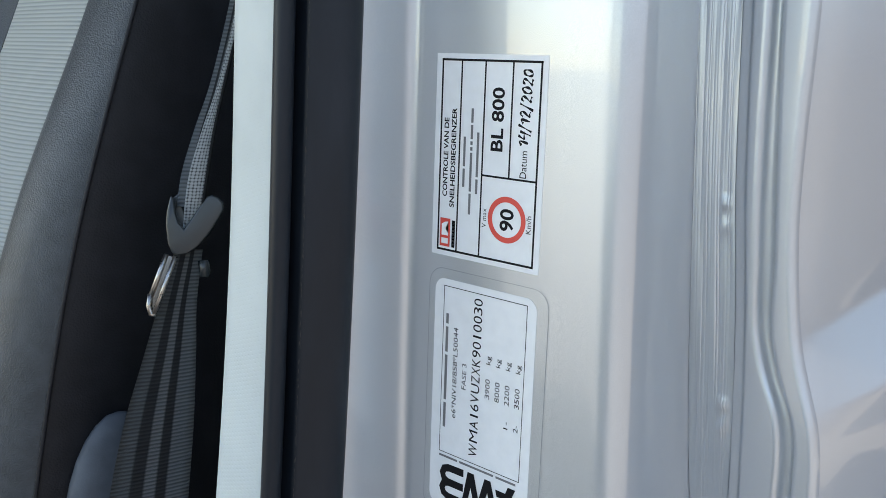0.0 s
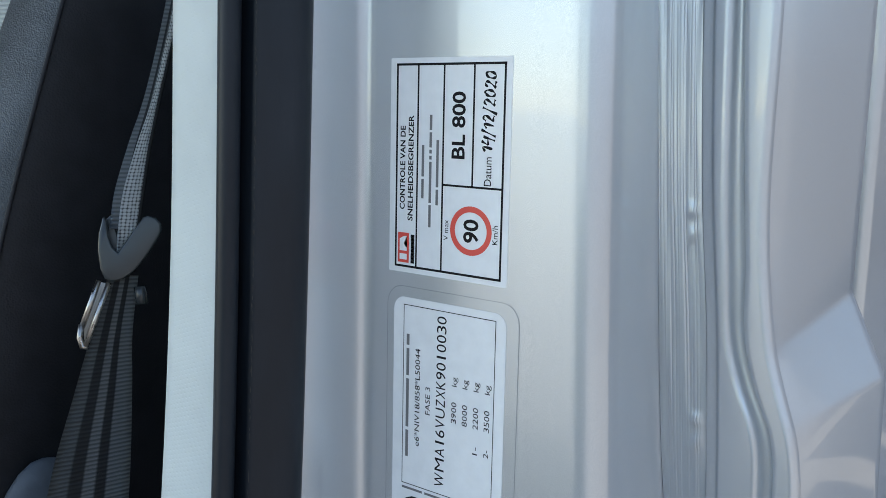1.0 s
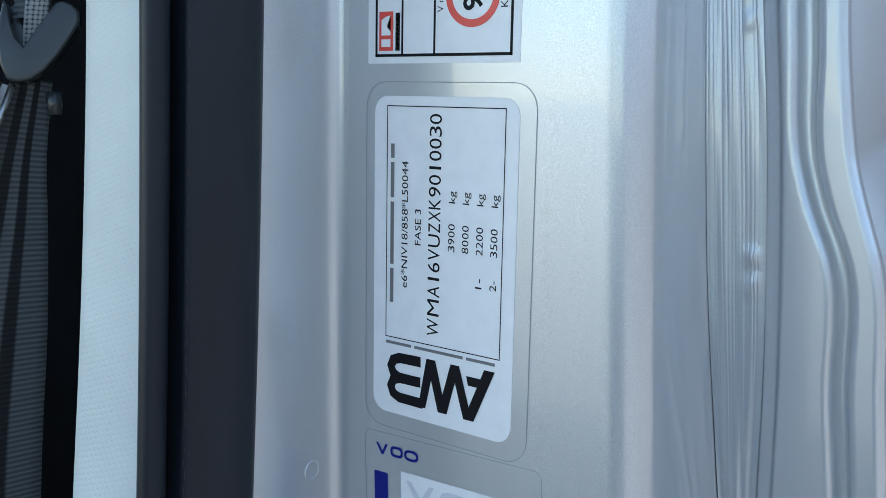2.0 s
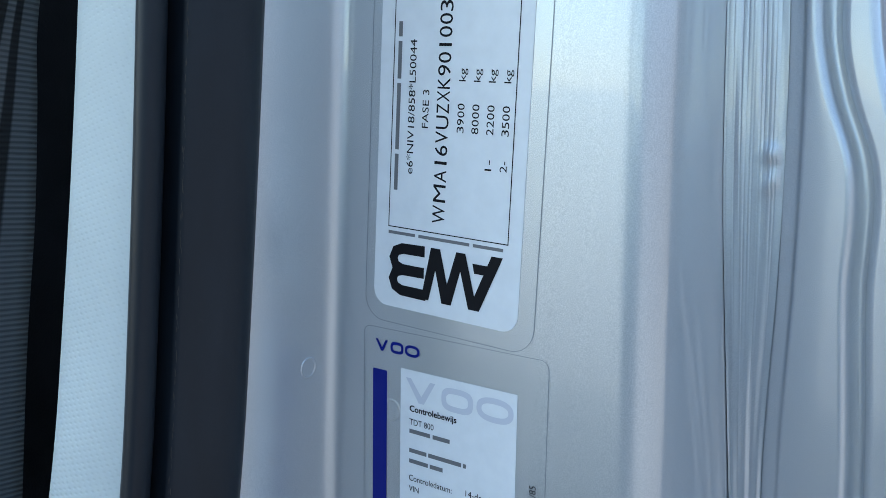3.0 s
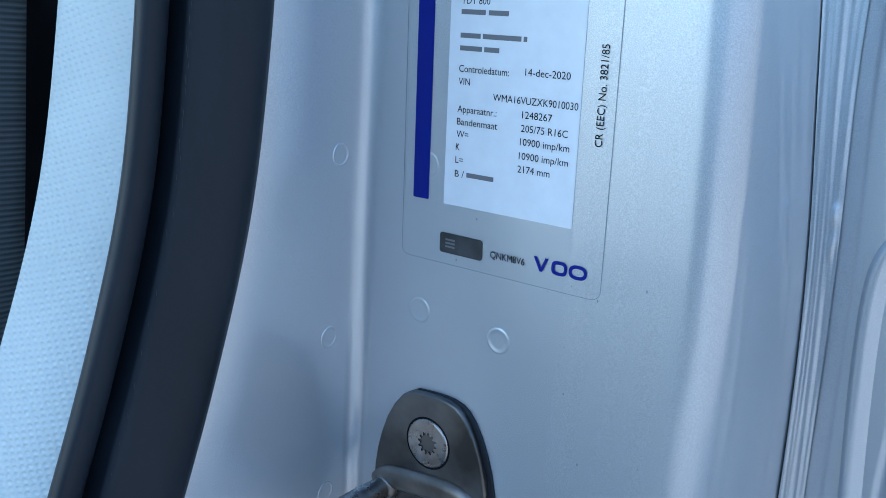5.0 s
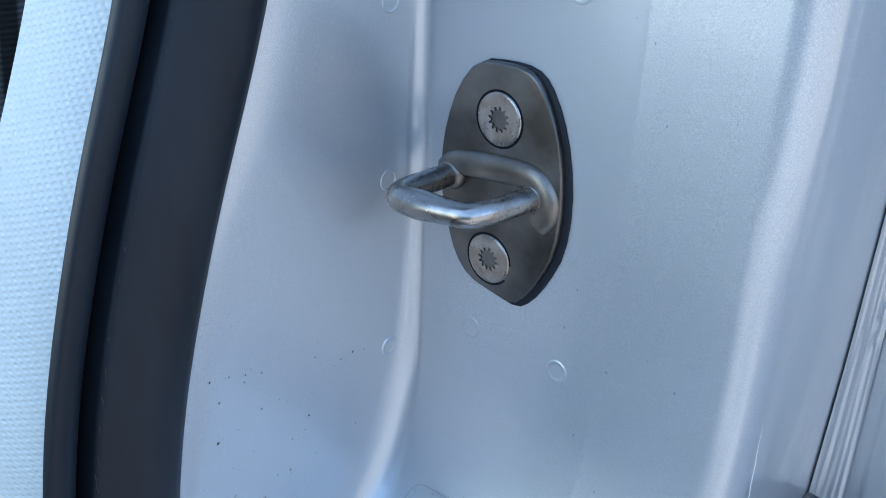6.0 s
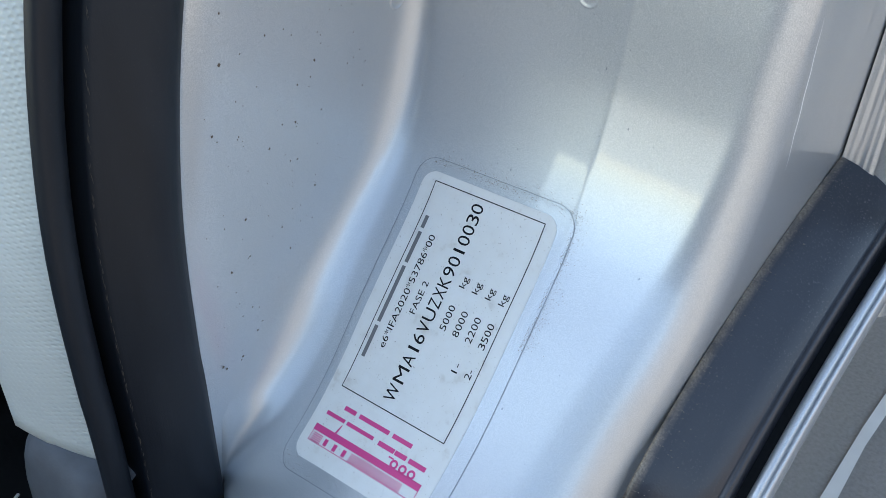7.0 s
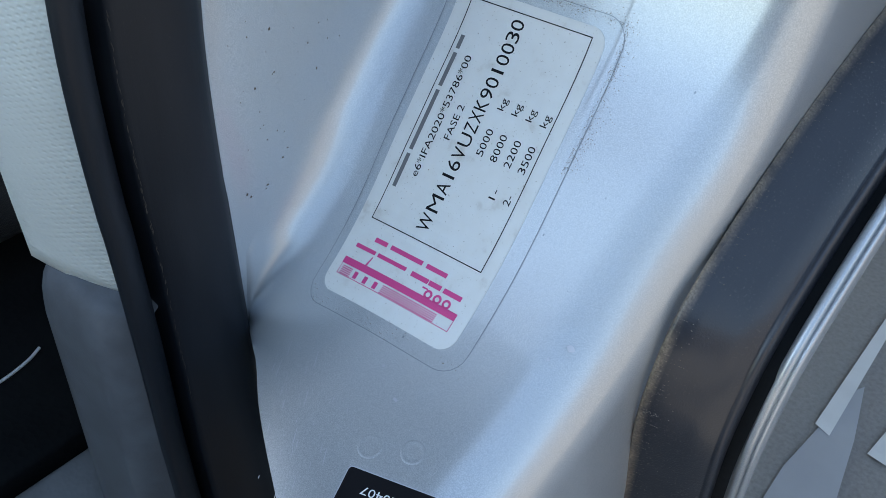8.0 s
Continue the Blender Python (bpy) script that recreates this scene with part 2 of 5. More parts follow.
sill_grey = make_grained("grey_sill_plastic", (0.20, 0.205, 0.21), (0.26, 0.265, 0.27), 500, (0.5, 0.65), 0.15)


# ---------------------------------------------------------------- small builders
def thing(name, base, label, category, group="", kind=""):
    ob = new(name)
    ob.empty_display_size = 0.02
    ob.location = base
    return tagged(ob, label, category, group, kind)


def part(name, bm, mat, parent, label="", smooth=True):
    """Links a bmesh, given in world metres, as one mesh under a thing or a part."""
    me = bpy.data.meshes.new(name)
    bm.normal_update()
    bm.to_mesh(me)
    bm.free()
    return mesh_part(name, me, mat, parent, label, smooth)


def mesh_part(name, me, mat, parent, label="", smooth=True):
    if mat:
        me.materials.clear()
        me.materials.append(mat)
    me.polygons.foreach_set("use_smooth", [smooth] * len(me.polygons))
    ob = new(name, me)
    if parent:
        ob.parent = parent
        ob.matrix_parent_inverse = Matrix.Translation(-parent.location) if parent.type == "EMPTY" else Matrix()
    return tagged(ob, label) if label else ob


def keyed(pairs):
    """A smooth function through (position, value) pairs."""
    xs, ys = zip(*sorted(pairs))
    slopes = np.gradient(np.array(ys, float), np.array(xs, float))

    def f(x):
        if x <= xs[0]:
            return ys[0] + slopes[0] * (x - xs[0])
        if x >= xs[-1]:
            return ys[-1] + slopes[-1] * (x - xs[-1])
        i = int(np.searchsorted(xs, x)) - 1
        h = xs[i + 1] - xs[i]
        t = (x - xs[i]) / h
        return (1 + 2 * t) * (1 - t) ** 2 * ys[i] + t * (1 - t) ** 2 * h * slopes[i] + t * t * (3 - 2 * t) * ys[i + 1] + t * t * (t - 1) * h * slopes[i + 1]

    return f


def sheet(rows, closed=False):
    """A bmesh skin over rows of points in world metres."""
    bm = bmesh.new()
    vs = [[bm.verts.new(p) for p in row] for row in rows]
    for a, b in zip(vs, vs[1:]):
        n = len(a)
        for i in range(n if closed else n - 1):
            j = (i + 1) % n
            bm.faces.new((a[i], a[j], b[j], b[i]))
    return bm


def capped(rows):
    """A closed tube over rows of points with both ends filled."""
    bm = sheet(rows, True)
    bm.verts.ensure_lookup_table()
    n = len(rows[0])
    bm.faces.new(list(reversed(bm.verts[:n])))
    bm.faces.new(bm.verts[-n:])
    bmesh.ops.recalc_face_normals(bm, faces=bm.faces)
    return bm


def slab(a, b, bevel=0.0):
    """A box from corner a to corner b, in millimetres, with rounded edges."""
    bm = bmesh.new()
    bmesh.ops.create_cube(bm, size=1)
    lo, hi = W(*[min(p) for p in zip(a, b)]), W(*[max(p) for p in zip(a, b)])
    for v in bm.verts:
        v.co = Vector([(lo[i] + hi[i]) / 2 + v.co[i] * (hi[i] - lo[i]) for i in range(3)])
    if bevel:
        bmesh.ops.bevel(bm, geom=bm.edges[:], offset=bevel / 1000, segments=3, affect="EDGES", profile=0.5)
    return bm


# ---------------------------------------------------------------- the pillar's shape
# Height below the upper sheet's corner gives the plan of each line along the door opening.
FACE = [(0, 160), (0, 0), (0, -200), (0, -400), (0, -445), (-3, -485), (-15, -521), (-38, -550), (-67, -580), (-93, -597), (-120, -608), (-165, -619), (-230, -626), (-330, -630)]


def arc_table(points, step=4.0):
    """Points every step along a smooth line through the given ones."""
    d = [0.0]
    for p, q in zip(points, points[1:]):
        d.append(d[-1] + math.dist(p, q))
    fy, fz = keyed(list(zip(d, [p[0] for p in points]))), keyed(list(zip(d, [p[1] for p in points])))
    n = int(d[-1] / step)
    out = [(fy(d[-1] * i / n), fz(d[-1] * i / n)) for i in range(n + 1)]
    run = [0.0]
    for p, q in zip(out, out[1:]):
        run.append(run[-1] + math.dist(p, q))
    return out, run


FACE_LINE, FACE_RUN = arc_table(FACE)
FACE_START = FACE[0][1]


def face_at(s):
    """Point (y, z) and outward normal of the pillar's face, s millimetres down along it from z = 0."""
    r = min(max(s + FACE_START, 0), FACE_RUN[-1] - 0.01)
    i = max(0, min(int(np.searchsorted(FACE_RUN, r)) - 1, len(FACE_LINE) - 2))
    (y0, z0), (y1, z1) = FACE_LINE[i], FACE_LINE[i + 1]
    t = (r - FACE_RUN[i]) / (FACE_RUN[i + 1] - FACE_RUN[i])
    j, k = max(i - 2, 0), min(i + 3, len(FACE_LINE) - 1)
    dy, dz = FACE_LINE[k][0] - FACE_LINE[j][0], FACE_LINE[k][1] - FACE_LINE[j][1]
    n = math.hypot(dy, dz)
    return y0 + (y1 - y0) * t, z0 + (z1 - z0) * t, dz / n, -dy / n


def face_run(z):
    """How far along the face a height z of its upper part lies."""
    return next(r for (y, zz), r in zip(FACE_LINE, FACE_RUN) if zz <= z) - FACE_START


CREASE = 64.0


def left_edge(y):
    """Where the sill's face ends under the seal, forward of the pillar's foot."""
    d = -104 - y
    return min(-14 + 1.7 * 0.5 * (d + math.sqrt(d * d + 20)), 104)


def ease(a, b, v):
    t = max(0.0, min(1.0, (v - a) / (b - a)))
    return t * t * (3 - 2 * t)


def lift(x, y, z):
    """The face leans back a little outside its crease, and sinks towards the seal at the pillar's foot."""
    near = max(0.0, min(1.0, (47 - x) / 57))
    sink = 17 * ease(560, 613, -z) * near ** 1.6
    roll = 1.2 * ease(106, 140, -y) * max(0.0, min(1.2, (left_edge(y) + 28 - x) / 28)) ** 2
    ridge = 0.13 * math.exp(-((x - CREASE) / 1.3) ** 2) * ease(200, 330, -z) * (1 - ease(515, 560, -z))
    return ridge - 0.03 * max(0.0, x - CREASE) - sink - roll


def on_face(x, s, h=0.0):
    y, z, ny, nz = face_at(s)
    d = h + lift(x, y, z)
    return W(x, y + ny * d, z + nz * d)


edge_y = keyed([(160, -27), (20, -31), (-100, -35), (-200, -40), (-250, -43.5), (-300, -50.5), (-350, -65), (-400, -83), (-450, -97), (-500, -104), (-560, -104), (-600, -102), (-640, -100)])
corner_x = keyed([(160, 91), (20, 93), (-68, 95), (-121, 97), (-200, 101), (-280, 106), (-400, 110), (-500, 112), (-560, 111), (-620, 108), (-700, 106)])
seam_in = keyed([(160, 72), (26, 76), (-80, 82), (-150, 87), (-255, 99), (-306, 105), (-435, 111), (-520, 112)])
seam_out = keyed([(160, 91), (26, 94), (-60, 99), (-100, 103), (-180, 108), (-250, 110), (-306, 114), (-435, 120), (-520, 124)])


def side_x(y):
    return -14.5 + 0.05 * min(0.0, y + 12) * -1


van = thing("van_cab", W(0, 0, -1200), "silver metallic van cab with its driver door open", "van")


MEET = face_run(-605)


def pillar_row(s):
    """Section of the pillar's skin across its run: flank, rounded inner corner, face, outer corner, seam wall."""
    y, z, ny, nz = face_at(s)
    low = max(0.0, min(1.0, (s - 430) / (MEET - 430)))
    past = ease(MEET - 3, MEET + 6, s)
    rk = 11 + 14 * ease(450, 600, s)
    kx = corner_x(z)
    # root of the flank, under the seal; past the foot the face itself runs down to the sill's seal
    if s < MEET:
        zb = z if s < 430 else -430 - 199 * low
        root = Vector((side_x(edge_y(zb)), edge_y(zb) + 1.5, zb))
    else:
        sx = -10.3 + (left_edge(y) + 10.3) * ease(MEET - 2, MEET + 2, s) + 2.5 * math.exp(-((s - MEET - 7) / 7) ** 2)
        d = lift(sx, y, z)
        root = Vector((sx, y + ny * d, z + nz * d))
    base = lift(root.x, y, z)
    up = Vector((root.x, y + ny * base, z + nz * base)) - root
    tall = up.length
    rx = 6.5 + 13 * low + 10 * low ** 6
    rx = min(rx, max(kx - rk - root.x - 2, 3))
    r = min((6.5 + 21 * low) / max(tall, 0.01), 0.85)
    away = up.normalized() if tall > 0.01 and s < MEET else Vector((0, -ny, -nz))
    row = []
    for back, inn in ((5.5, 9), (4.5, 4), (2.4, 1.2), (0.8, 0)):
        before = -away * back - Vector((inn * (1 - 0.8 * low), 0, 0))
        after = Vector((0, -ny, -nz)) * back * 14 - Vector((0.4 * back, 0, 0))
        row.append(W(*(root + before.lerp(after, past))))
    foot = Vector((side_x((root + up * (1 - r)).y) if s < MEET else root.x, 0, 0))
    for k in range(12):
        t = (k / 12) ** 1.6
        p = root + up * (1 - r) * t
        p.x = root.x + (foot.x - root.x) * t - 1.6 * max(0.0, 1 - tall * (1 - r) * t / 12) ** 2 * (1 - past)
        row.append(W(*p))
    for k in range(13):
        a = k / 12 * math.pi / 2
        p = root + up * (1 - r + r * math.sin(a))
        x = foot.x + rx - rx * math.cos(a)
        d = lift(x, y, z) - base
        row.append(W(x, p.y + ny * d, p.z + nz * d))
    x1 = foot.x + rx
    x2 = max(kx - rk, x1 + 1)
    xc = min(max(CREASE, x1 + 0.3 * (x2 - x1)), x1 + 0.9 * (x2 - x1))
    for k in range(1, 9):
        row.append(on_face(x1 + (xc - 2.4 - x1) * k / 8, s))
    for dx in (-1.5, -0.8, 0.0, 0.8, 1.5):
        row.append(on_face(xc + dx * min(1.0, (x2 - xc) / 4), s))
    for k in range(5):
        row.append(on_face(xc + 2.4 * min(1.0, (x2 - xc) / 4) + (x2 - xc - 2.4 * min(1.0, (x2 - xc) / 4)) * k / 4, s))
    sink = lift(kx - rk, y, z)
    for k in range(1, 12):
        a = k / 11 * math.pi / 2
        d = sink - rk + rk * math.cos(a)
        row.append(W(kx - rk + rk * math.sin(a), y + ny * d, z + nz * d))
    lx = seam_in(z)
    for k in range(1, 7):
        t = k / 6
        d = sink - rk + (-80 - sink + rk) * t
        row.append(W(kx + (lx - kx) * t, y + ny * d, z + nz * d))
    row.append(W(lx + 0.5, y - ny * 125, z - nz * 125))
    return row


RUN_END = FACE_RUN[-1] - FACE_START - 1
pillar_rows = [pillar_row(-FACE_START + (RUN_END + FACE_START) * i / 300) for i in range(301)]
pillar = part("door_pillar", sheet(pillar_rows), paint, van, "silver metallic door pillar with spot weld marks")
sill = pillar

# ---------------------------------------------------------------- sealed seam, pressed flange and outer skin
BUMPS = [(-59, 1.5), (-147, 1.8), (-295, 1.8), (-434, 2.0)]


SEAM_RNG = random.Random(3)
GROOVES = [(0.04 + 0.075 * i + SEAM_RNG.uniform(-0.02, 0.02), SEAM_RNG.uniform(0.15, 0.5), SEAM_RNG.uniform(0.007, 0.014), SEAM_RNG.uniform(0, 6)) for i in range(12)]


def build_seam():
    """The brushed sealer: fine drawn grooves, with a fold at each clip."""
    rows = []
    for i in range(285):
        z = 160 - i * 2.6
        a, b = seam_in(z), seam_out(z)
        row = [W(a + 0.6, 84, z), W(a + 0.4, 78.9, z), W(a + 0.5, 78.0, z)]
        calm = (1 - 0.45 * ease(110, 200, -z)) * (1 - 0.92 * ease(150, 240, -z))
        for k in range(97):
            t = k / 96
            y = 77.4 + 4 * t * (1 - 0.5 * ease(130, 330, -z))
            for g, deep, wide, turn in GROOVES:
                d = (t - g - 0.012 * math.sin(z / 40 + turn)) / wide
                if abs(d) < 3:
                    y += calm * deep * math.exp(-d * d) * (0.6 + 0.4 * math.sin(z / 23 + turn))
            y -= 0.4 * noise.noise(Vector((t * 7, z / 60, 3)))
            for zb, size in BUMPS:
                y -= 0.8 * size * math.exp(-((t - 0.78) / 0.13) ** 2) * (math.exp(-((z - zb) / 1.5) ** 2) + 0.7 * math.exp(-((z - zb + 10 + 12 * (0.74 - t)) / 2.2) ** 2))
            row.append(W(a + 0.6 + (b - a - 0.6) * t, y, z))
        rows.append(row)
    return part("seam_sealer", sheet(rows), paint, van, "painted sealer bead along the pillar's seam")


build_seam()

rib_a = keyed([(160, 104), (25, 107), (-78, 112), (-115, 116), (-128, 120), (-145, 127), (-190, 131), (-246, 137), (-400, 141), (-520, 143)])
rib_b = keyed([(160, 109), (25, 111), (-78, 118), (-115, 121), (-128, 125), (-145, 132), (-190, 136), (-246, 142), (-400, 146), (-520, 148)])
rib_c = keyed([(160, 124), (25, 125), (-88, 128), (-117, 133), (-130, 137), (-145, 142), (-190, 147), (-246, 152), (-400, 156), (-520, 158)])


def build_flange():
    rows = []
    for i in range(228):
        z = 160 - i * 3.2
        m, a, b, c = seam_out(z), rib_a(z), rib_b(z), rib_c(z)
        row = []
        step = 1 - 0.55 * ease(130, 330, -z)
        for x, y in ((m - 0.3, 79 + 2.8 * step), (m + 1.5, 79 + 2.6 * step), (m + 3.8, 79 + 2.4 * step), (m + 4.8, 79 + 1.9 * step), (m + 5.5, 79 + 0.9 * step), (m + 6.2, 79 + 0.2 * step), (m + 7.0, 79), (a - 3.2, 79), (a - 2.6, 79.02), (a - 1, 79.7), (a + 0.3, 82.5), (a + 1.2, 84.5), (b - 1.2, 84.5), (b - 0.3, 82.5), (b + 1, 79.7), (b + 2.6, 79.02), (b + 3.2, 79), (c - 3.2, 79), (c - 2.6, 79.02), (c - 1.2, 79.7), (c - 0.3, 81.2), (c, 82.4), (c + 0.1, 86)):
            row.append(W(x, y, z))
        rows.append(row)
    return part("panel_flange", sheet(rows), paint, van, "pressed double-ribbed flange of the body side")


build_flange()


def flange_bead():
    pts = [(139, 79, -288), (131, 78.8, -296), (126.5, 78.7, -304), (125, 78.6, -316), (126.5, 78.6, -345), (131, 78.6, -392), (137, 78.8, -446), (140, 79, -490)]
    rows = []
    line = [Vector(p) for p in pts]
    for _ in range(3):
        line = [line[0]] + [v for p, q in zip(line, line[1:]) for v in (p.lerp(q, 0.25), p.lerp(q, 0.75))] + [line[-1]]
    for i, p in enumerate(line):
        q = (line[min(i + 1, len(line) - 1)] - line[max(i - 1, 0)]).normalized()
        side = q.cross(Vector((0, 1, 0))).normalized()
        rows.append([W(*(p + side * u + Vector((0, 1, 0)) * v)) for u, v in ((-4, 1.2), (-1.6, 0.2), (-0.5, -2.2), (0.8, -2.6), (2.4, -1.6), (6, 1.0))])
    return part("flange_bead", sheet(rows), paint, van)


flange_bead()


SKIN_LEVELS = [160 - 5 * i for i in range(51)] + [-91.5 - 1.5 * i for i in range(36)] + [-147 - 6 * i for i in range(62)]


def skin_at(z, t):
    """How far out the body side lies, t of its way back from the flange; it steps outwards at its swage."""
    top, foot = -112 + 13 * t, -142 + 6 * t
    upper, lower = rib_c(max(z, top)), rib_c(min(z, foot))
    back_upper, back_lower = 139.0, float(np.interp(z, [-520, -300, -137], [163, 160, 156.2]))
    high = upper + (back_upper - upper) * t ** 0.8
    low = lower + (back_lower - lower) * t ** 0.8
    w = max(0.0, min(1.0, (top - z) / (top - foot)))
    return high + (low - high) * w


def build_skin():
    rows = []
    for z in SKIN_LEVELS:
        row = [W(rib_c(z) + 0.1, 85, z)]
        for k in range(1, 17):
            t = k / 16
            row.append(W(skin_at(z, t), 86 + 77 * t, z))
        s = skin_at(z, 1.0)
        for k in range(1, 6):
            a = k / 5 * math.pi / 2
            row.append(W(s - 10 + 10 * math.cos(a), 163 + 10 * math.sin(a), z))
        row.append(W(s - 260, 176, z))
        rows.append(row)
    return part("body_side", sheet(rows), paint, van, "silver body side with a stepped swage line")


build_skin()

# ---------------------------------------------------------------- rubber seal, trim strips
SEAL_END = [(-7.5, -103, -632), (-3.5, -104, -660), (1, -104, -700), (6, -104, -750), (9, -104, -795)]


def seal_path():
    pts = [(side_x(edge_y(160 - 8 * i)), edge_y(160 - 8 * i), 160 - 8 * i) for i in range(98)]
    pts += SEAL_END
    pts = [(x + 2.6 * math.exp(-((z + 612) / 26) ** 2), y - 1.0 * math.exp(-((z + 612) / 26) ** 2), z) for x, y, z in pts]
    return pts


def sweep(pts, section, turn=None):
    """Rows of a section of (lateral, out) pairs carried along a path."""
    rows = []
    for i, p in enumerate(pts):
        q = (pts[min(i + 1, len(pts) - 1)] - pts[max(i - 1, 0)]).normalized()
        lat = Vector((0, -1, 0)) if turn is None else turn(p)
        lat = (lat - q * lat.dot(q)).normalized()
        out = lat.cross(q).normalized()
        if out.x < 0:
            out = -out
        rows.append([W(*(p + lat * u + out * v)) for u, v in section])
    return rows


def seal_turn(p):
    return Vector((0, -1, 0))


BULB = [(-1, -9), (-0.5, -1), (0.8, 2.2), (4, 4.4), (8, 4.8), (12, 3.8), (16, 2.0), (20, -0.4), (23, -2.2), (24.3, -3.2), (24.6, -4.6), (24.4, -16)]
LIP = [(24.8, -17), (26.0, -12.5), (27.0, -8.6), (28.2, -6.2), (29.8, -4.9), (31.8, -4.3), (34.6, -4.2), (36.2, -5.2), (36.6, -8), (34.4, -12), (31, -16), (27, -18)]
raw = seal_path()
dense = []
for p, q in zip(raw, raw[1:]):
    n = max(1, int(math.dist(p, q) / 5))
    dense += [Vector(p).lerp(Vector(q), k / n) for k in range(n)]
seal_line = []
for i in range(len(dense)):
    w = 5 if dense[i].z < -560 else 1
    near = dense[max(0, i - w): i + w + 1]
    seal_line.append(sum(near, Vector()) / len(near))
seal = part("door_seal", sheet(sweep(seal_line, BULB, seal_turn)), rubber, van, "black rubber door seal with a hollow bulb")
part("seal_lip", sheet(sweep(seal_line, LIP, seal_turn)), rubber, seal)


trim_lat = keyed([(160, 30), (-100, 31), (-250, 36), (-350, 40), (-600, 43)])


def build_trim():
    rows = []
    for i in range(121):
        row = []
        for k in range(9):
            t = k / 8
            x = -26 - 32 * t
            bottom = -607.3 - 0.2 * x
            z = 160 + (bottom - 160) * i / 120
            y = edge_y(z) - 29.5 + (-(trim_lat(z) - 29.5)) * t - 1.5 * math.sin(t * math.pi)
            row.append(W(x, y, z))
        for inn, back in ((1.5, 1.0), (2.2, 4), (2.2, 60)):
            x, z = row[8].x * 1000 - inn, (row[8].z - ORIGIN_Z) * 1000
            row.append(W(x, row[8].y * 1000 + back, z))
        rows.append(row)
    last = rows[-1]
    rows.append([p + Vector((0, 0.002, -0.001)) for p in last])
    rows.append([p + Vector((0, 0.03, -0.001)) for p in last])
    return part("pillar_trim", sheet(rows), trim_light, van, "light grey textured plastic pillar trim")


build_trim()


def build_lower_trim():
    rows = []
    for i in range(41):
        t = i / 40
        row = []
        for k in range(11):
            u = k / 10
            x = -18 - 35 * u + 8 * t * (1 - u)
            top = -610 - 0.2 * x
            z = top - 210 * t
            y = edge_y(max(z, -600)) - 29 - 11 * min(1.0, u / 0.25) - 3 * u - 3 * math.sqrt(min(1.0, t * 14))
            row.append(W(x, y, z))
        x, y, z = row[10].x * 1000, row[10].y * 1000, (row[10].z - ORIGIN_Z) * 1000
        row += [W(x - 2, y + 2, z), W(x - 3, y + 60, z)]
        rows.append(row)
    rows.insert(0, [p + Vector((0, 0.004, 0.0035)) for p in rows[0]])
    rows.insert(0, [p + Vector((0, 0.04, 0.002)) for p in rows[0]])
    return part("lower_trim", sheet(rows), trim_dark, van, "dark grey grained lower pillar trim")


build_lower_trim()

# ---------------------------------------------------------------- black cladding in the gap, and the outer rim
CLAD = [(150, -490), (81, -510), (40, -524), (5, -541), (-23, -560), (-42, -579), (-49, -605), (-44, -650), (-36, -710)]


def build_cladding():
    line, run = arc_table(CLAD, 4.0)
    rows = []
    for (y, z), r in zip(line, run):
        row = []
        for x, d in ((111.0, -5), (112, -0.6), (113.2, 0.2), (118, 0.0), (125, -0.6), (130.6, -1.2), (131.0, -2.0), (131.4, -2.0), (131.8, -1.1), (132.4, -1.0), (132.9, -1.6), (133.2, -4), (133.5, -18)):
            x = x if x < 113.5 else 113.5 + (x - 113.5) * 1.19
            t = (x - 112) / 26
            row.append(W(x, y + 11 * t - d * 0.5, z - 6 * t + d * 0.8))
        rows.append(row)
    return part("sill_cladding", sheet(rows), cladding, van, "black plastic sill cladding with sandy dirt along its edge")


build_cladding()


def build_rim():
    line, _ = arc_table([(y + 17, z - 8) for y, z in CLAD], 5.0)
    rows = []
    for y, z in line:
        rows.append([W(142.5 + dx, y + d * 0.8, z - d) for dx, d in ((-3.5, 16), (-2.9, 5), (-2.2, 1.4), (-1.0, 0.2), (0.3, 0.2), (1.0, 0.8), (1.3, 2.2), (1.6, 2.2), (1.8, 0.9), (2.4, 0.9), (3.0, 2.2), (3.2, 6), (2.7, 12))])
    return part("outer_rim", sheet(rows), paint, van, "folded silver edge of the lower body side")


build_rim()


def build_gap_floor():
    line, _ = arc_table([(y + 16, z - 13) for y, z in CLAD], 8.0)
    return part("gap_floor", sheet([[W(x, y, z) for x in (130, 134, 138, 141)] for y, z in line]), lining, van)


build_gap_floor()

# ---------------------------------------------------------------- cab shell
# Roof and far side lie out of view; they keep daylight out of the cab.
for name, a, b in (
    ("unseen_roof", (-1900, -850, 760), (60, 175, 800)),
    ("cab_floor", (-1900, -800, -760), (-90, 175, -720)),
    ("unseen_far_side", (-1900, -850, -760), (-1860, 175, 760)),
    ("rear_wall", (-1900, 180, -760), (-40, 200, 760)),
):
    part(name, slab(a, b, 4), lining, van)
# Unseen dark blocks, added to keep bright ground out of the paint's reflections.
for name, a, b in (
    ("floor_light_block", (-1860, -1500, -780), (-40, -800, -740)),
    ("step_light_block", (-88, -1500, -960), (138, -150, -800)),
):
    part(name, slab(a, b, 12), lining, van)


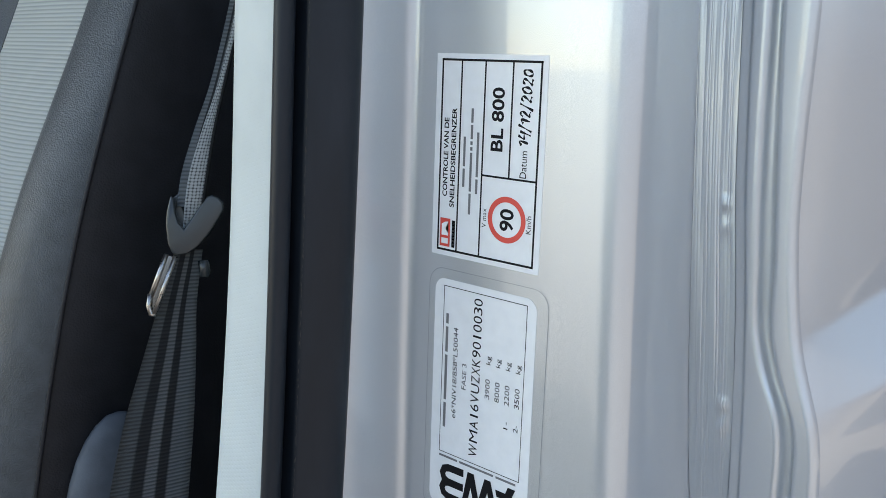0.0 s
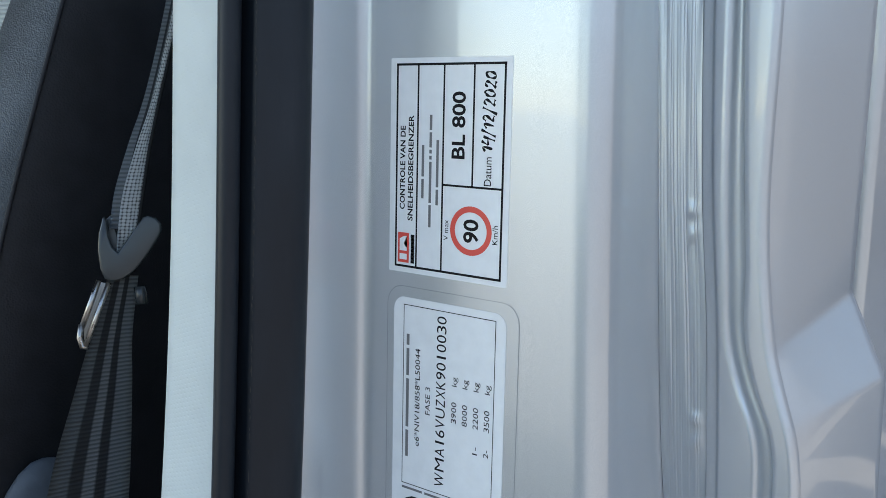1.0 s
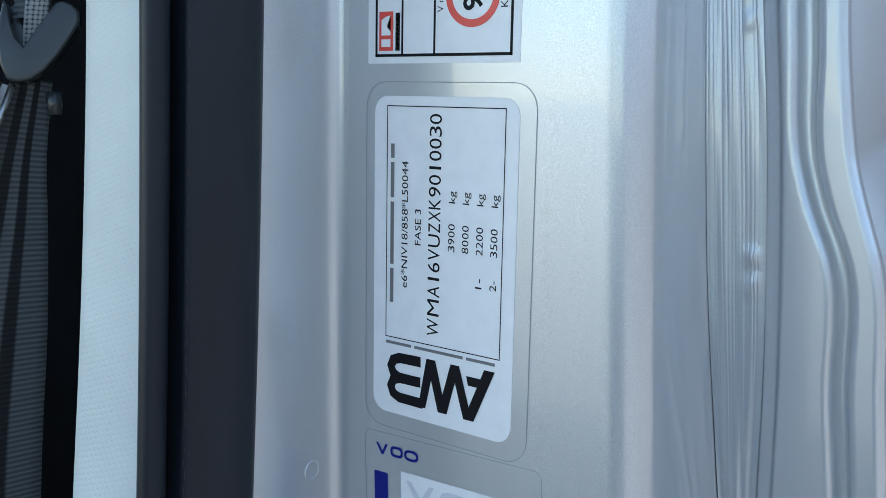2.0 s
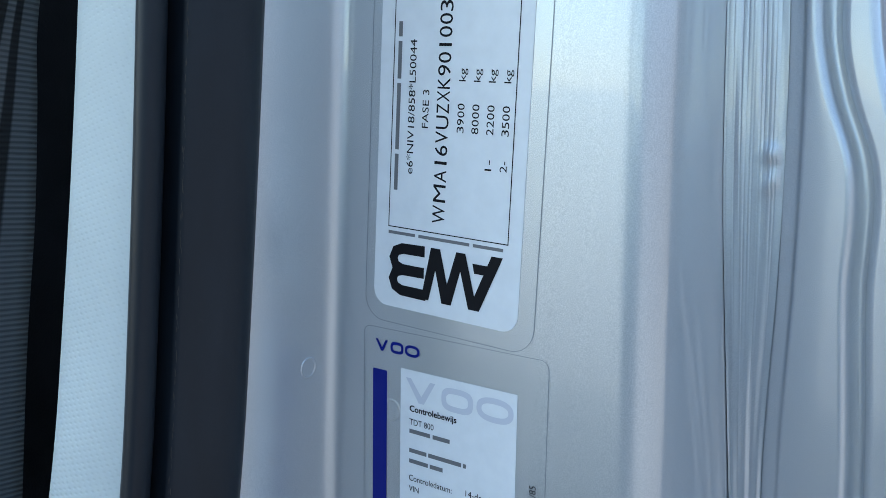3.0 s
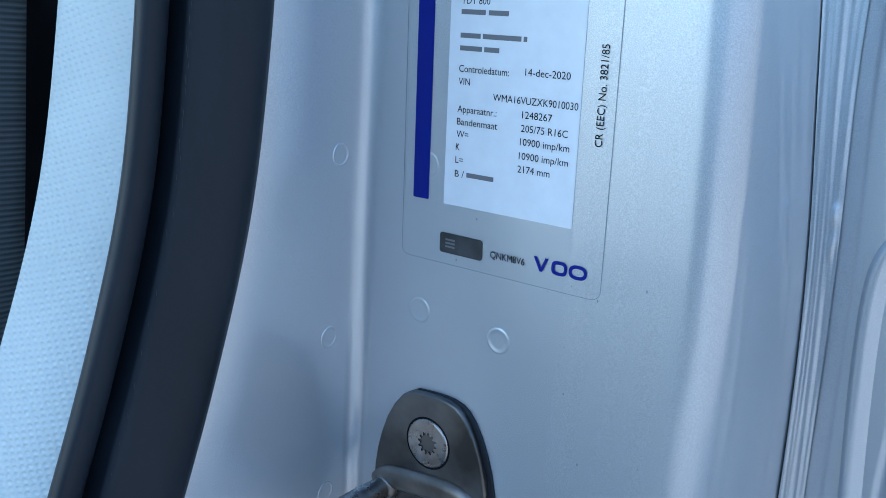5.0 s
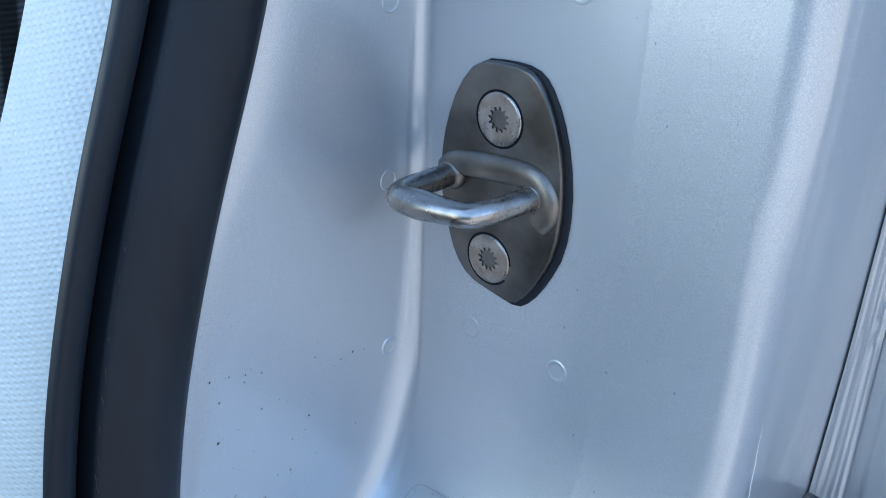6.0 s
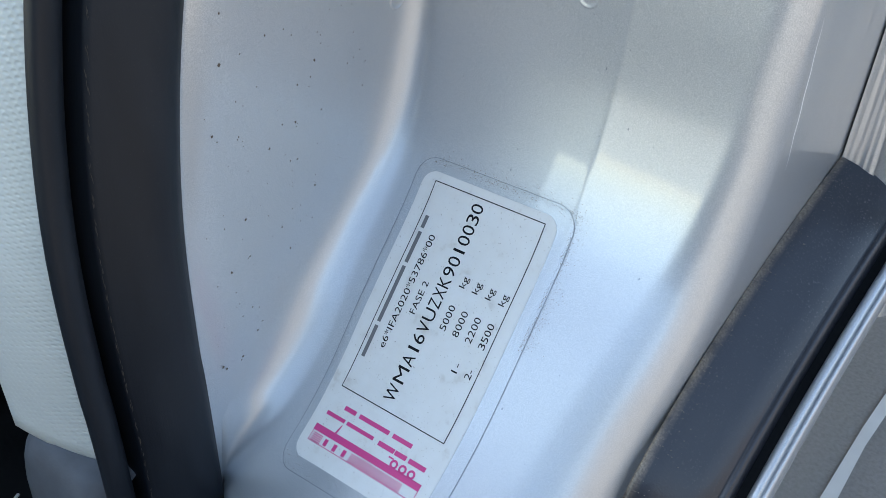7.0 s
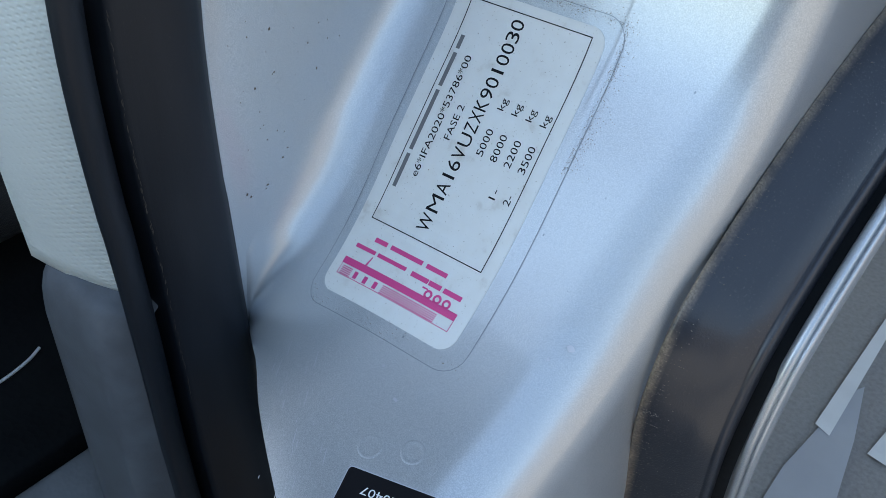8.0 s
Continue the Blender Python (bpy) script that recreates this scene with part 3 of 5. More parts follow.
def build_unseen_door():
    """The driver door, swung out at the front of its opening; unseen, added to shade the sill."""
    turn = Matrix.Translation(W(30, -1010, 0)) @ Euler((0, 0, radians(-8))).to_matrix().to_4x4() @ Matrix.Translation(-W(30, -1010, 0))
    door = None
    for name, a, b, mat in (
        ("unseen_driver_door", (30, -1050, -800), (1080, -985, -130), trim_dark),
        ("unseen_door_skin", (30, -1066, -800), (1080, -1052, -120), paint),
        ("unseen_window_post", (30, -1040, -128), (90, -1000, 700), rubber),
        ("unseen_window_post", (1010, -1040, -128), (1070, -1000, 700), rubber),
        ("unseen_window_header", (92, -1040, 640), (1008, -1000, 700), rubber),
    ):
        bm = slab(a, b, 8)
        bmesh.ops.transform(bm, matrix=turn, verts=bm.verts[:])
        ob = part(name, bm, mat, door or van)
        door = door or ob


build_unseen_door()
# Unseen outer panels; the block behind the cab is added to shade the yard.
for name, a, c in (
    ("roof_panel", (-1915, -855, 802), (150, 225, 830)),
    ("far_panel", (-1920, -855, -765), (-1902, 225, 800)),
    ("back_panel", (-1915, 204, -740), (-130, 222, 800)),
    ("cargo_shade_block", (-1915, 230, -560), (128, 2100, 900)),
):
    part(name, slab(a, c, 6), paint, van)
for x in (-1700, -300):
    bm = bmesh.new()
    bmesh.ops.create_cone(bm, cap_ends=True, segments=40, radius1=0.30, radius2=0.30, depth=0.22, matrix=Matrix.Translation(W(x, -500, -900)) @ Euler((0, radians(90), 0)).to_matrix().to_4x4())
    bmesh.ops.bevel(bm, geom=[e for e in bm.edges if len(e.link_faces) == 2 and e.calc_face_angle(0) > 1], offset=0.03, segments=3, affect="EDGES")
    part("wheel", bm, rubber, van)

# ---------------------------------------------------------------- ground and distance
bm = bmesh.new()
bmesh.ops.create_grid(bm, x_segments=40, y_segments=40, size=400)
me = bpy.data.meshes.new("ground")
bm.to_mesh(me)
bm.free()
me.materials.append(yard)
tagged(new("ground", me), "worn pale grey concrete yard", "ground", kind="structure")

truck = thing("parked_truck", (-0.4, 3.6, 0), "white box body of a parked truck", "truck")
part("box_body", slab((-2600, 2600, -1120), (440, 5200, 2200), 30), white_coat, truck)
part("side_rail", slab((-2600, 2580, -1100), (440, 2598, -1040), 4), trim_light, truck)
for x in (-1900, 100):
    bm = bmesh.new()
    bmesh.ops.create_cone(bm, cap_ends=True, segments=40, radius1=0.45, radius2=0.45, depth=0.3, matrix=Matrix.Translation(W(x, 3000, -750)) @ Euler((radians(90), 0, 0)).to_matrix().to_4x4())
    part("wheel", bm, rubber, truck)
bm = bmesh.new()
for pts in (((90, 566), (109, 560), (99, 760), (108, 1600), (88, 1600), (85, 790)), ((150, 566), (173, 564), (230, 1500), (190, 1500), (154, 612))):
    bm.faces.new([bm.verts.new((x / 1000, y / 1000, 0.004)) for x, y in pts])
me = bpy.data.meshes.new("road_marking")
bm.to_mesh(me)
bm.free()
me.materials.append(road_paint)
tagged(new("road_marking", me), "worn white painted line on the yard", "road marking", kind="structure")
bm = bmesh.new()
bm.faces.new([bm.verts.new((x / 1000, y / 1000, 0.003)) for x, y in ((92, 420), (89, 487), (101, 640), (110, 660), (132, 575), (150, 480), (156, 420))])
me = bpy.data.meshes.new("concrete_patch")
bm.to_mesh(me)
bm.free()
me.materials.append(concrete)
tagged(new("concrete_patch", me), "pale grey concrete patch in the yard", "concrete patch", kind="structure")
# Plain walls added to tone what the paint reflects; the rear one is darker.
for name, a, c in (("added_wall_side", (5600, -9000, -1200), (5850, 6000, 1100)), ("added_wall_corner", (3000, 6000, -1200), (5850, 6250, 2500)), ("added_wall_rear", (-7000, 6000, -1200), (3000, 6250, 6000))):
    me = bpy.data.meshes.new(name)
    bm = slab(a, c, 10)
    bm.to_mesh(me)
    bm.free()
    me.materials.append(wall_dark if name == "added_wall_rear" else wall_warm)
    tagged(new(name, me), "plain wall added behind the yard, dark for the paint's reflections" if name == "added_wall_rear" else "plain wall added along the yard for the paint's reflections", "wall", kind="structure")
part("entry_sill", slab((-82, -800, -752), (-22, -108, -719.5), 6), sill_grey, van, "grey plastic entry sill")

# ---------------------------------------------------------------- spot welds, chips and scratches on the pillar
def on_flank(y, z, h=0.0):
    return W(side_x(y) + h, y, z)


def dimple(place, radius, parent, tall=1.0):
    """A shallow round press mark with a raised ring."""
    rows = []
    for r, h in ((0.0, 0.02), (0.55, 0.03), (0.76, 0.05), (0.88, 0.20), (0.98, 0.20), (1.14, -0.1)):
        rows.append([place(radius * r * math.cos(a), radius * r * math.sin(a), h * tall) for a in [k * math.tau / 20 for k in range(20)]])
    part("spot_weld", sheet(rows, True), paint, parent)


for x, s, r in ((11.4, 334.5, 3.9), (42.2, 336, 3.9), (13.2, 454, 3.7), (49.4, 454, 3.7), (12.0, 236, 3.7), (11.4, 287, 3.6)):
    dimple(lambda u, v, h, x=x, s=s: on_face(x + u, s + v, h), r, pillar, 0.6 if s < 300 else 1.0)
low_s = face_run(-606)
for x, s in ((65.5, low_s + 3), (76.5, low_s - 3)):
    dimple(lambda u, v, h, x=x, s=s: on_face(x + u, s + v, h), 3.4, pillar, 0.4)
for y, z, r in ((-12.6, -224.5, 3.7), (-12, -287, 3.7), (-14.8, -347.5, 3.7), (-14, -405, 3.7), (-11.5, -470, 3.5)):
    dimple(lambda u, v, h, y=y, z=z: on_flank(y + u, z + v, h), r, pillar, 2.6)

rng = random.Random(7)
bm = bmesh.new()
for i in range(170):
    z = rng.uniform(-585, -440)
    y = rng.uniform(edge_y(z) + 7, -22 if z > -520 else -22 - (-520 - z) * 0.8)
    if y > -24 - max(0.0, (-500 - z) * 0.75):
        continue
    r = rng.choice((0.14, 0.18, 0.25, 0.25, 0.35, 0.5))
    a0 = rng.uniform(0, 6)
    ring = [bm.verts.new(on_flank(y + r * rng.uniform(0.5, 1.3) * math.cos(a0 + k), z + r * rng.uniform(0.5, 1.5) * math.sin(a0 + k), 0.12)) for k in (0, 1.1, 2.2, 3.3, 4.4, 5.4)]
    bm.faces.new(ring)
for y, z, r in ((-15.4, -162.7, 0.5), (-86.6, -469.5, 0.6), (-27.2, -442.7, 0.5)):
    ring = [bm.verts.new(on_flank(y + r * math.cos(k), z + r * math.sin(k), 0.12)) for k in range(6)]
    bm.faces.new(ring)
tagged(part("paint_chips", bm, chip, pillar, smooth=False), kind="stuff")

bm = bmesh.new()
for i in range(60):
    x, s = rng.uniform(-5, 98), rng.uniform(300, 640)
    r = rng.choice((0.15, 0.2, 0.3))
    bm.faces.new([bm.verts.new(on_face(x + r * math.cos(k), s + r * 1.6 * math.sin(k), 0.12)) for k in range(6)])
tagged(part("paint_dust", bm, film_edge, pillar, smooth=False), kind="stuff")

# ---------------------------------------------------------------- flat printed things on the pillar
ink_grey = material("grey_ink", (0.16, 0.16, 0.165), 0.45)
GLYPHS = {}


def glyphs(string, bold):
    key = (string, bold)
    if key not in GLYPHS:
        cu = bpy.data.curves.new("writing", "FONT")
        cu.body = string
        cu.resolution_u = 3
        cu.offset = 0.022 if bold else 0.0
        ob = bpy.data.objects.new("writing", cu)
        me = bpy.data.meshes.new_from_object(ob)
        GLYPHS[key] = ([tuple(v.co[:2]) for v in me.vertices], [tuple(p.vertices) for p in me.polygons])
        bpy.data.meshes.remove(me)
        bpy.data.objects.remove(ob)
        bpy.data.curves.remove(cu)
    return GLYPHS[key]


CAP = max(v[1] for v in glyphs("H", False)[0])


ADVANCE = {"W": 0.89, "M": 0.855, "A": 0.579, "V": 0.567, "U": 0.642, "Z": 0.468, "X": 0.519, "K": 0.52}


class Label:
    """A thin printed sheet on the pillar's face. Its own axes: u to the right, v down, from a corner, turned by degrees."""

    def __init__(self, ob, x, s, degrees=0.0, h=0.12, wide=1.0):
        self.ob, self.x, self.s, self.h, self.wide = ob, x, s, h, wide
        self.c, self.n = math.cos(radians(degrees)), math.sin(radians(degrees))

    def at(self, u, v, h=0.0):
        u *= self.wide
        return on_face(self.x + u * self.c + v * self.n, self.s - u * self.n + v * self.c, self.h + h)

    def sheet(self, name, u0, v0, u1, v1, radius, mat, h=0.0, thick=0.18, parent=None, label=""):
        rows, n = [], 44
        for i in range(n + 1):
            v = v0 + (v1 - v0) * (0.5 - 0.5 * math.cos(i / n * math.pi))
            e = max(0.0, radius - min(v - v0, v1 - v))
            cut = radius - math.sqrt(max(0.0, radius * radius - e * e)) if radius else 0.0
            a, b = u0 + cut, u1 - cut
            rows.append([self.at(a, v, h - thick), self.at(a, v, h)] + [self.at(a + (b - a) * k / 6, v, h) for k in range(1, 7)] + [self.at(b, v, h - thick)])
        return part(name, sheet(rows), mat, parent or self.ob, label, smooth=False)

    def bar(self, name, u0, v0, u1, v1, mat, h=0.1, parent=None):
        rows = [[self.at(u0 + (u1 - u0) * k / 4, v0 + (v1 - v0) * i / 6, h) for k in range(5)] for i in range(7)]
        return part(name, sheet(rows), mat, parent or self.ob, smooth=False)

    def shape(self, name, points, mat, h=0.1, parent=None):
        bm = bmesh.new()
        bm.faces.new([bm.verts.new(self.at(u, v, h)) for u, v in points])
        bmesh.ops.triangulate(bm, faces=bm.faces[:])
        return part(name, bm, mat, parent or self.ob, smooth=False)

    def ring(self, name, u, v, outer, inner, mat, squash=1.0, corner=2.0, parent=None, h=0.1):
        """A ring or, with a higher corner power, a rounded frame; its width is squash times its height."""
        rows = []
        for i in range(41):
            a = i / 40 * math.tau
            c, s = math.cos(a), math.sin(a)
            k = (abs(c) ** corner + abs(s) ** corner) ** (-1 / corner)
            thin = outer - inner
            rows.append([self.at(u + outer * squash * k * c, v + outer * k * s, h), self.at(u + (outer * squash - thin) * k * c, v + inner * k * s, h)])
        return part(name, sheet(rows), mat, parent or self.ob, smooth=False)

    def outline(self, name, u0, v0, u1, v1, radius, width, mat, h=0.1):
        pts = []
        for cu, cv, a0 in ((u1 - radius, v0 + radius, -90), (u1 - radius, v1 - radius, 0), (u0 + radius, v1 - radius, 90), (u0 + radius, v0 + radius, 180)):
            for k in range(7):
                a = radians(a0 + 15 * k)
                pts.append((cu + radius * math.cos(a), cv + radius * math.sin(a), math.cos(a), math.sin(a)))
        full = []
        for p, q in zip(pts, pts[1:] + pts[:1]):
            steps = max(1, int(math.dist(p[:2], q[:2]) / 6))
            full += [tuple(p[j] + (q[j] - p[j]) * k / steps for j in range(4)) for k in range(steps)]
        full.append(full[0])
        rows = [[self.at(u, v, h), self.at(u - width * cx, v - width * cy, h)] for u, v, cx, cy in full]
        return part(name, sheet(rows), mat, self.ob, smooth=False)

    def letter(self, string, u, v, width, cap, mat, turn=0, bold=False, lean=0.0, name="writing", h=0.1):
        """Writing whose line starts at (u, v), the middle of its height; turn 90 reads upwards, 180 upside down."""
        verts, faces = glyphs(string, bold)
        lo, hi = min(p[0] for p in verts), max(p[0] for p in verts)
        a = radians(turn)
        r, d = (math.cos(a), -math.sin(a)), (math.sin(a), math.cos(a))
        vs = []
        for x, y in verts:
            p = (x - lo + lean * y) * width / (hi - lo)
            q = (CAP / 2 - y) / CAP * cap
            vs.append(self.at(u + p * r[0] + q * d[0], v + p * r[1] + q * d[1], h))
        islands = [list(range(len(faces)))]
        if cap >= 2.05:
            owner = {}
            islands = []
            for i, f in enumerate(faces):
                mine = {owner[w] for w in f if w in owner}
                keep = min(mine) if mine else len(islands)
                if not mine:
                    islands.append([])
                for other in mine - {keep}:
                    islands[keep] += islands[other]
                    for k in islands[other]:
                        owner.update({w: keep for w in faces[k]})
                    islands[other] = []
                islands[keep].append(i)
                owner.update({w: keep for w in f})
        for group in islands:
            if not group:
                continue
            used = sorted({w for i in group for w in faces[i]})
            me = bpy.data.meshes.new("letter")
            slot = {w: k for k, w in enumerate(used)}
            me.from_pydata([vs[w] for w in used], [], [[slot[w] for w in faces[i]] for i in group])
            mesh_part("letter" if len(islands) > 1 else name, me, mat, self.ob, smooth=False)

    def spaced(self, string, u, v, width, cap, mat, turn=0):
        """Writing set figure by figure, all figures equally wide."""
        total = sum(ADVANCE.get(c, 0.507) for c in string)
        a = radians(turn)
        r = (math.cos(a), -math.sin(a))
        at = 0.0
        for c in string:
            step = ADVANCE.get(c, 0.507)
            wide = step / total * width * (0.84 if c != "1" else 0.24)
            p = (at + step / 2) / total * width - wide / 2
            self.letter(c, u + p * r[0], v + p * r[1], wide, cap, mat, turn)
            at += step

    def bars(self, u, v, width, cap, mat, turn=0, words=(1,), name="text_bar"):
        """A line of plain bars in place of words."""
        a = radians(turn)
        r, d = (math.cos(a), -math.sin(a)), (math.sin(a), math.cos(a))
        total = sum(words) + 0.6 * (len(words) - 1)
        p = 0.0
        for w in words:
            p0, p1 = p / total * width, (p + w) / total * width
            pts = [(u + m * r[0] + n * d[0], v + m * r[1] + n * d[1]) for m, n in ((p0, -cap / 2), (p1, -cap / 2), (p1, cap / 2), (p0, cap / 2))]
            self.shape(name, pts, mat)
            p += w + 0.6


def wordmark(lab, u, v, width, height, mat):
    """Three plain shapes in place of a lettered mark: a wedge, a rounded box and an oval."""
    w, t = width / 3.15, height * 0.24
    lab.shape("mark_wedge", [(u, v), (u + t * 1.1, v), (u + w * 0.48, v + height * 0.7), (u + w * 0.9 - t * 1.1, v), (u + w * 0.9, v), (u + w * 0.56, v + height), (u + w * 0.40, v + height)], mat)
    lab.ring("mark_box", u + w * 1.55, v + height / 2, height / 2, height / 2 - t, mat, w * 0.92 / height, 3.2)
    lab.ring("mark_oval", u + w * 2.62, v + height / 2, height / 2, height / 2 - t, mat, w * 1.02 / height, 2.5)


# upper sheet: speed limiter check
ob = thing("speed_limiter_sticker", on_face(28, 85), "white speed limiter inspection sticker, black printed grid", "sticker", "stickers on the pillar")
lab = Label(ob, 0, 0, 0.0)
lab.sheet("paper", -0.1, -0.2, 58.4, 85.2, 0.4, label_clean)
for u0, v0, u1, v1 in ((2.9, 1.9, 55.8, 2.8), (3.2, 82.2, 55.4, 83.1), (3.0, 1.9, 3.9, 83.1), (54.8, 1.9, 55.7, 83.1), (13.8, 2.6, 14.6, 82.4), (26.6, 2.6, 27.4, 82.4), (40.9, 2.6, 41.7, 48.7), (26.8, 48.1, 55.2, 48.9)):
    lab.bar("printed_line", u0, v0, u1, v1, ink)
lab.letter("CONTROLE VAN DE", 6.6, 59.6, 33.3, 2.5, ink, 90, True)
lab.letter("SNELHEIDSBEGRENZER", 10.8, 63.9, 41.9, 2.5, ink, 90, True)
lab.bars(17.0, 54.5, 21.0, 1.25, ink_grey, 90, (5, 8))
lab.bars(20.8, 65.7, 44.0, 1.25, ink_grey, 90, (6, 11, 1, 1, 4, 4))
lab.bars(24.3, 56.7, 25.4, 1.25, ink_grey, 90, (4, 12))
lab.letter("BL 800", 34.3, 38.1, 25.4, 5.9, ink, 90, True)
lab.letter("Datum", 48.4, 47.6, 10.8, 3.3, ink, 90)
lab.letter("V max", 29.2, 70.0, 8.0, 2.2, ink, 90)
lab.letter("Km/h", 52.5, 69.4, 7.2, 2.4, ink, 90)
lab.ring("red_ring", 41.1, 65.3, 9.5, 7.2, ink_red, 1.04)
lab.letter("90", 41.2, 69.9, 9.1, 6.6, ink, 90, True)

# the date, in pen strokes: each figure on a grid one high, u to the right and v up
PEN = {
    "1": ([(0.0, 0.62), (0.30, 1.0), (0.22, 0.0)],),
    "4": ([(0.20, 1.0), (0.0, 0.40)], [(0.0, 0.40), (0.54, 0.48)], [(0.50, 0.86), (0.36, -0.18)]),
    "/": ([(0.30, 1.08), (0.0, -0.22)],),
    "2": ([(0.05, 0.72), (0.16, 0.98), (0.40, 0.90), (0.36, 0.58), (0.02, 0.02), (0.22, 0.12), (0.46, 0.02)],),
    "0": ([(0.26, 0.98), (0.06, 0.72), (0.04, 0.24), (0.22, 0.02), (0.42, 0.26), (0.44, 0.76), (0.28, 0.98), (0.16, 0.88)],),
}
WIDE = {"1": 0.42, "4": 0.62, "/": 0.44, "2": 0.58, "0": 0.58}


def pen_line(lab, string, u, v, width, cap, drift, mat):
    """A handwritten line that reads upwards from (u, v), drifting sideways over its length."""
    total = sum(WIDE[c] for c in string)
    at = 0.0
    for c in string:
        for stroke in PEN[c]:
            pts = [Vector((p[0], p[1], 0)) for p in stroke]
            for _ in range(2):
                pts = [pts[0]] + [w for p, q in zip(pts, pts[1:]) for w in (p.lerp(q, 0.25), p.lerp(q, 0.75))] + [pts[-1]]
            rows = []
            for i, p in enumerate(pts):
                d = (pts[min(i + 1, len(pts) - 1)] - pts[max(i - 1, 0)]).normalized()
                w = 0.085 * (0.8 + 0.4 * math.sin(i * 0.9 + at))
                row = []
                for side in (-w, w):
                    a = at + p.x - side * d.y + 0.10 * p.y
                    row.append(lab.at(u - (p.y + side * d.x - 0.5) * cap + drift * a / total, v - a / total * width, 0.1))
                rows.append(row)
            part("pen_stroke", sheet(rows), mat, lab.ob, smooth=False)
        at += WIDE[c]


pen_line(lab, "14/12/2020", 47.6, 35.0, 30.0, 5.2, 1.4, ink)
lab.bar("red_mark", 4.6, 69.0, 10.4, 81.2, ink_red)
lab.shape("mark_stem", [(5.6, 80.0), (5.6, 77.6), (9.4, 77.6), (9.4, 80.0)], label_clean, 0.18)
lab.shape("mark_arch", [(5.6, 76.4), (5.6, 71.6), (7.4, 70.6), (9.4, 70.2), (9.4, 72.4), (7.8, 73.6), (9.4, 75.2), (9.4, 76.4)], label_clean, 0.18)
lab.bar("black_mark", 11.4, 69.5, 13.2, 81.2, ink)
lab.bars(12.3, 80.4, 10.0, 0.8, label_clean, 90, (1, 1, 1, 1, 1, 1, 1))


def weight_label(name, x, s, degrees, lines, weights, paper, text, group, wide=1.0):
    """A rounded vehicle weight sticker: frame from (0, 0) to (46, 76.4), with a mark below it."""
    ob = thing(name, on_face(x + 23, s + 50), text, "sticker", group)
    lab = Label(ob, x, s, degrees, 0.14, wide)
    lab.sheet("film", -9.0, -7.5, 56.5, 108.0, 8.0, film_clear, -0.06, 0.05)
    lab.outline("film_rim", -9.0, -7.5, 56.5, 108.0, 8.0, 0.22, film_edge, 0.0)
    lab.sheet("paper", -5.3, -3.0, 50.6, 102.5, 5.5, paper, 0.06)
    lab.outline("printed_frame", 0, 0, 46, 76.4, 0.05, 0.32, ink, 0.14)
    lab.h += 0.06
    lab.bars(2.5, 64.4, 52.2, 1.5, ink_grey, 90, (5, 9, 5, 2))
    lab.letter(lines[0], 7.8, 58.8, 41.2, 2.5, ink, 90, name="writing")
    lab.letter(lines[1], 13.3, 44.2, 11.6, 2.4, ink, 90)
    lab.spaced(lines[2], 19.9, 73.6, 71.6, 4.7, ink, 90)
    for k, (axle, mass) in enumerate(weights):
        u = 26.7 + 5.35 * k
        if axle:
            lab.letter(axle, u, 55.2, 3.2, 2.4, ink, 90)
        lab.spaced(mass, u, 45.0, 9.1, 2.5, ink, 90)
        lab.letter("kg", u, 29.6, 3.8, 2.4, ink, 90)
    return lab


STACK = "stickers on the pillar"
lab = weight_label("weight_sticker", 8.3, 98.3, 0.0, ("e6*NIV18/858*L50044", "FASE 3", "WMA16VUZXK9010030"), (("", "3900"), ("", "8000"), ("1-", "2200"), ("2-", "3500")), label_clean, "clean white vehicle weight sticker with a bold black mark", STACK)
lab.bars(44.3, 78.1, 44.1, 1.0, ink_grey, 180, (5, 9, 5), "small_text_bar")
# the bold mark: plain thick strokes


def thick_line(lab, points, width, mat, h):
    """A flat bent stroke with square ends."""
    pts = [Vector((a, b, 0)) for a, b in points]
    rows = []
    for i, p in enumerate(pts):
        d = (pts[min(i + 1, len(pts) - 1)] - p).normalized() + (p - pts[max(i - 1, 0)]).normalized()
        d.normalize()
        rows.append([lab.at(p.x - d.y * width / 2, p.y + d.x * width / 2, h), lab.at(p.x + d.y * width / 2, p.y - d.x * width / 2, h)])
    part("mark_stroke", sheet(rows), mat, lab.ob, smooth=False)


for k, v in enumerate((84.3, 91.2)):
    thick_line(lab, [(15.2, v - 1.6), (6.2, v - 1.4), (3.6, v - 0.4), (2.6, v + 1.9), (3.6, v + 4.2), (6.2, v + 5.3), (13.4 if k == 0 else 16.2, v + 5.4)], 3.5, ink, 0.10 + 0.02 * k)
for k, pts in enumerate((
    [(14.4, 97.9), (17.4, 97.9), (21.2, 81.0), (17.6, 81.0)],
    [(17.6, 81.0), (21.2, 81.0), (26.2, 98.0), (22.6, 98.0)],
    [(22.6, 98.0), (26.2, 98.0), (30.8, 81.0), (27.4, 81.0)],
    [(27.4, 81.0), (30.8, 81.0), (36.2, 98.0), (32.8, 98.0)],
    [(33.0, 98.0), (36.8, 98.0), (44.4, 80.4), (40.4, 80.4)],
    [(33.6, 83.6), (42.6, 83.6), (41.4, 86.6), (34.4, 86.6)],
)):
    lab.shape("mark_stroke", pts, ink, 0.14 + 0.012 * k)

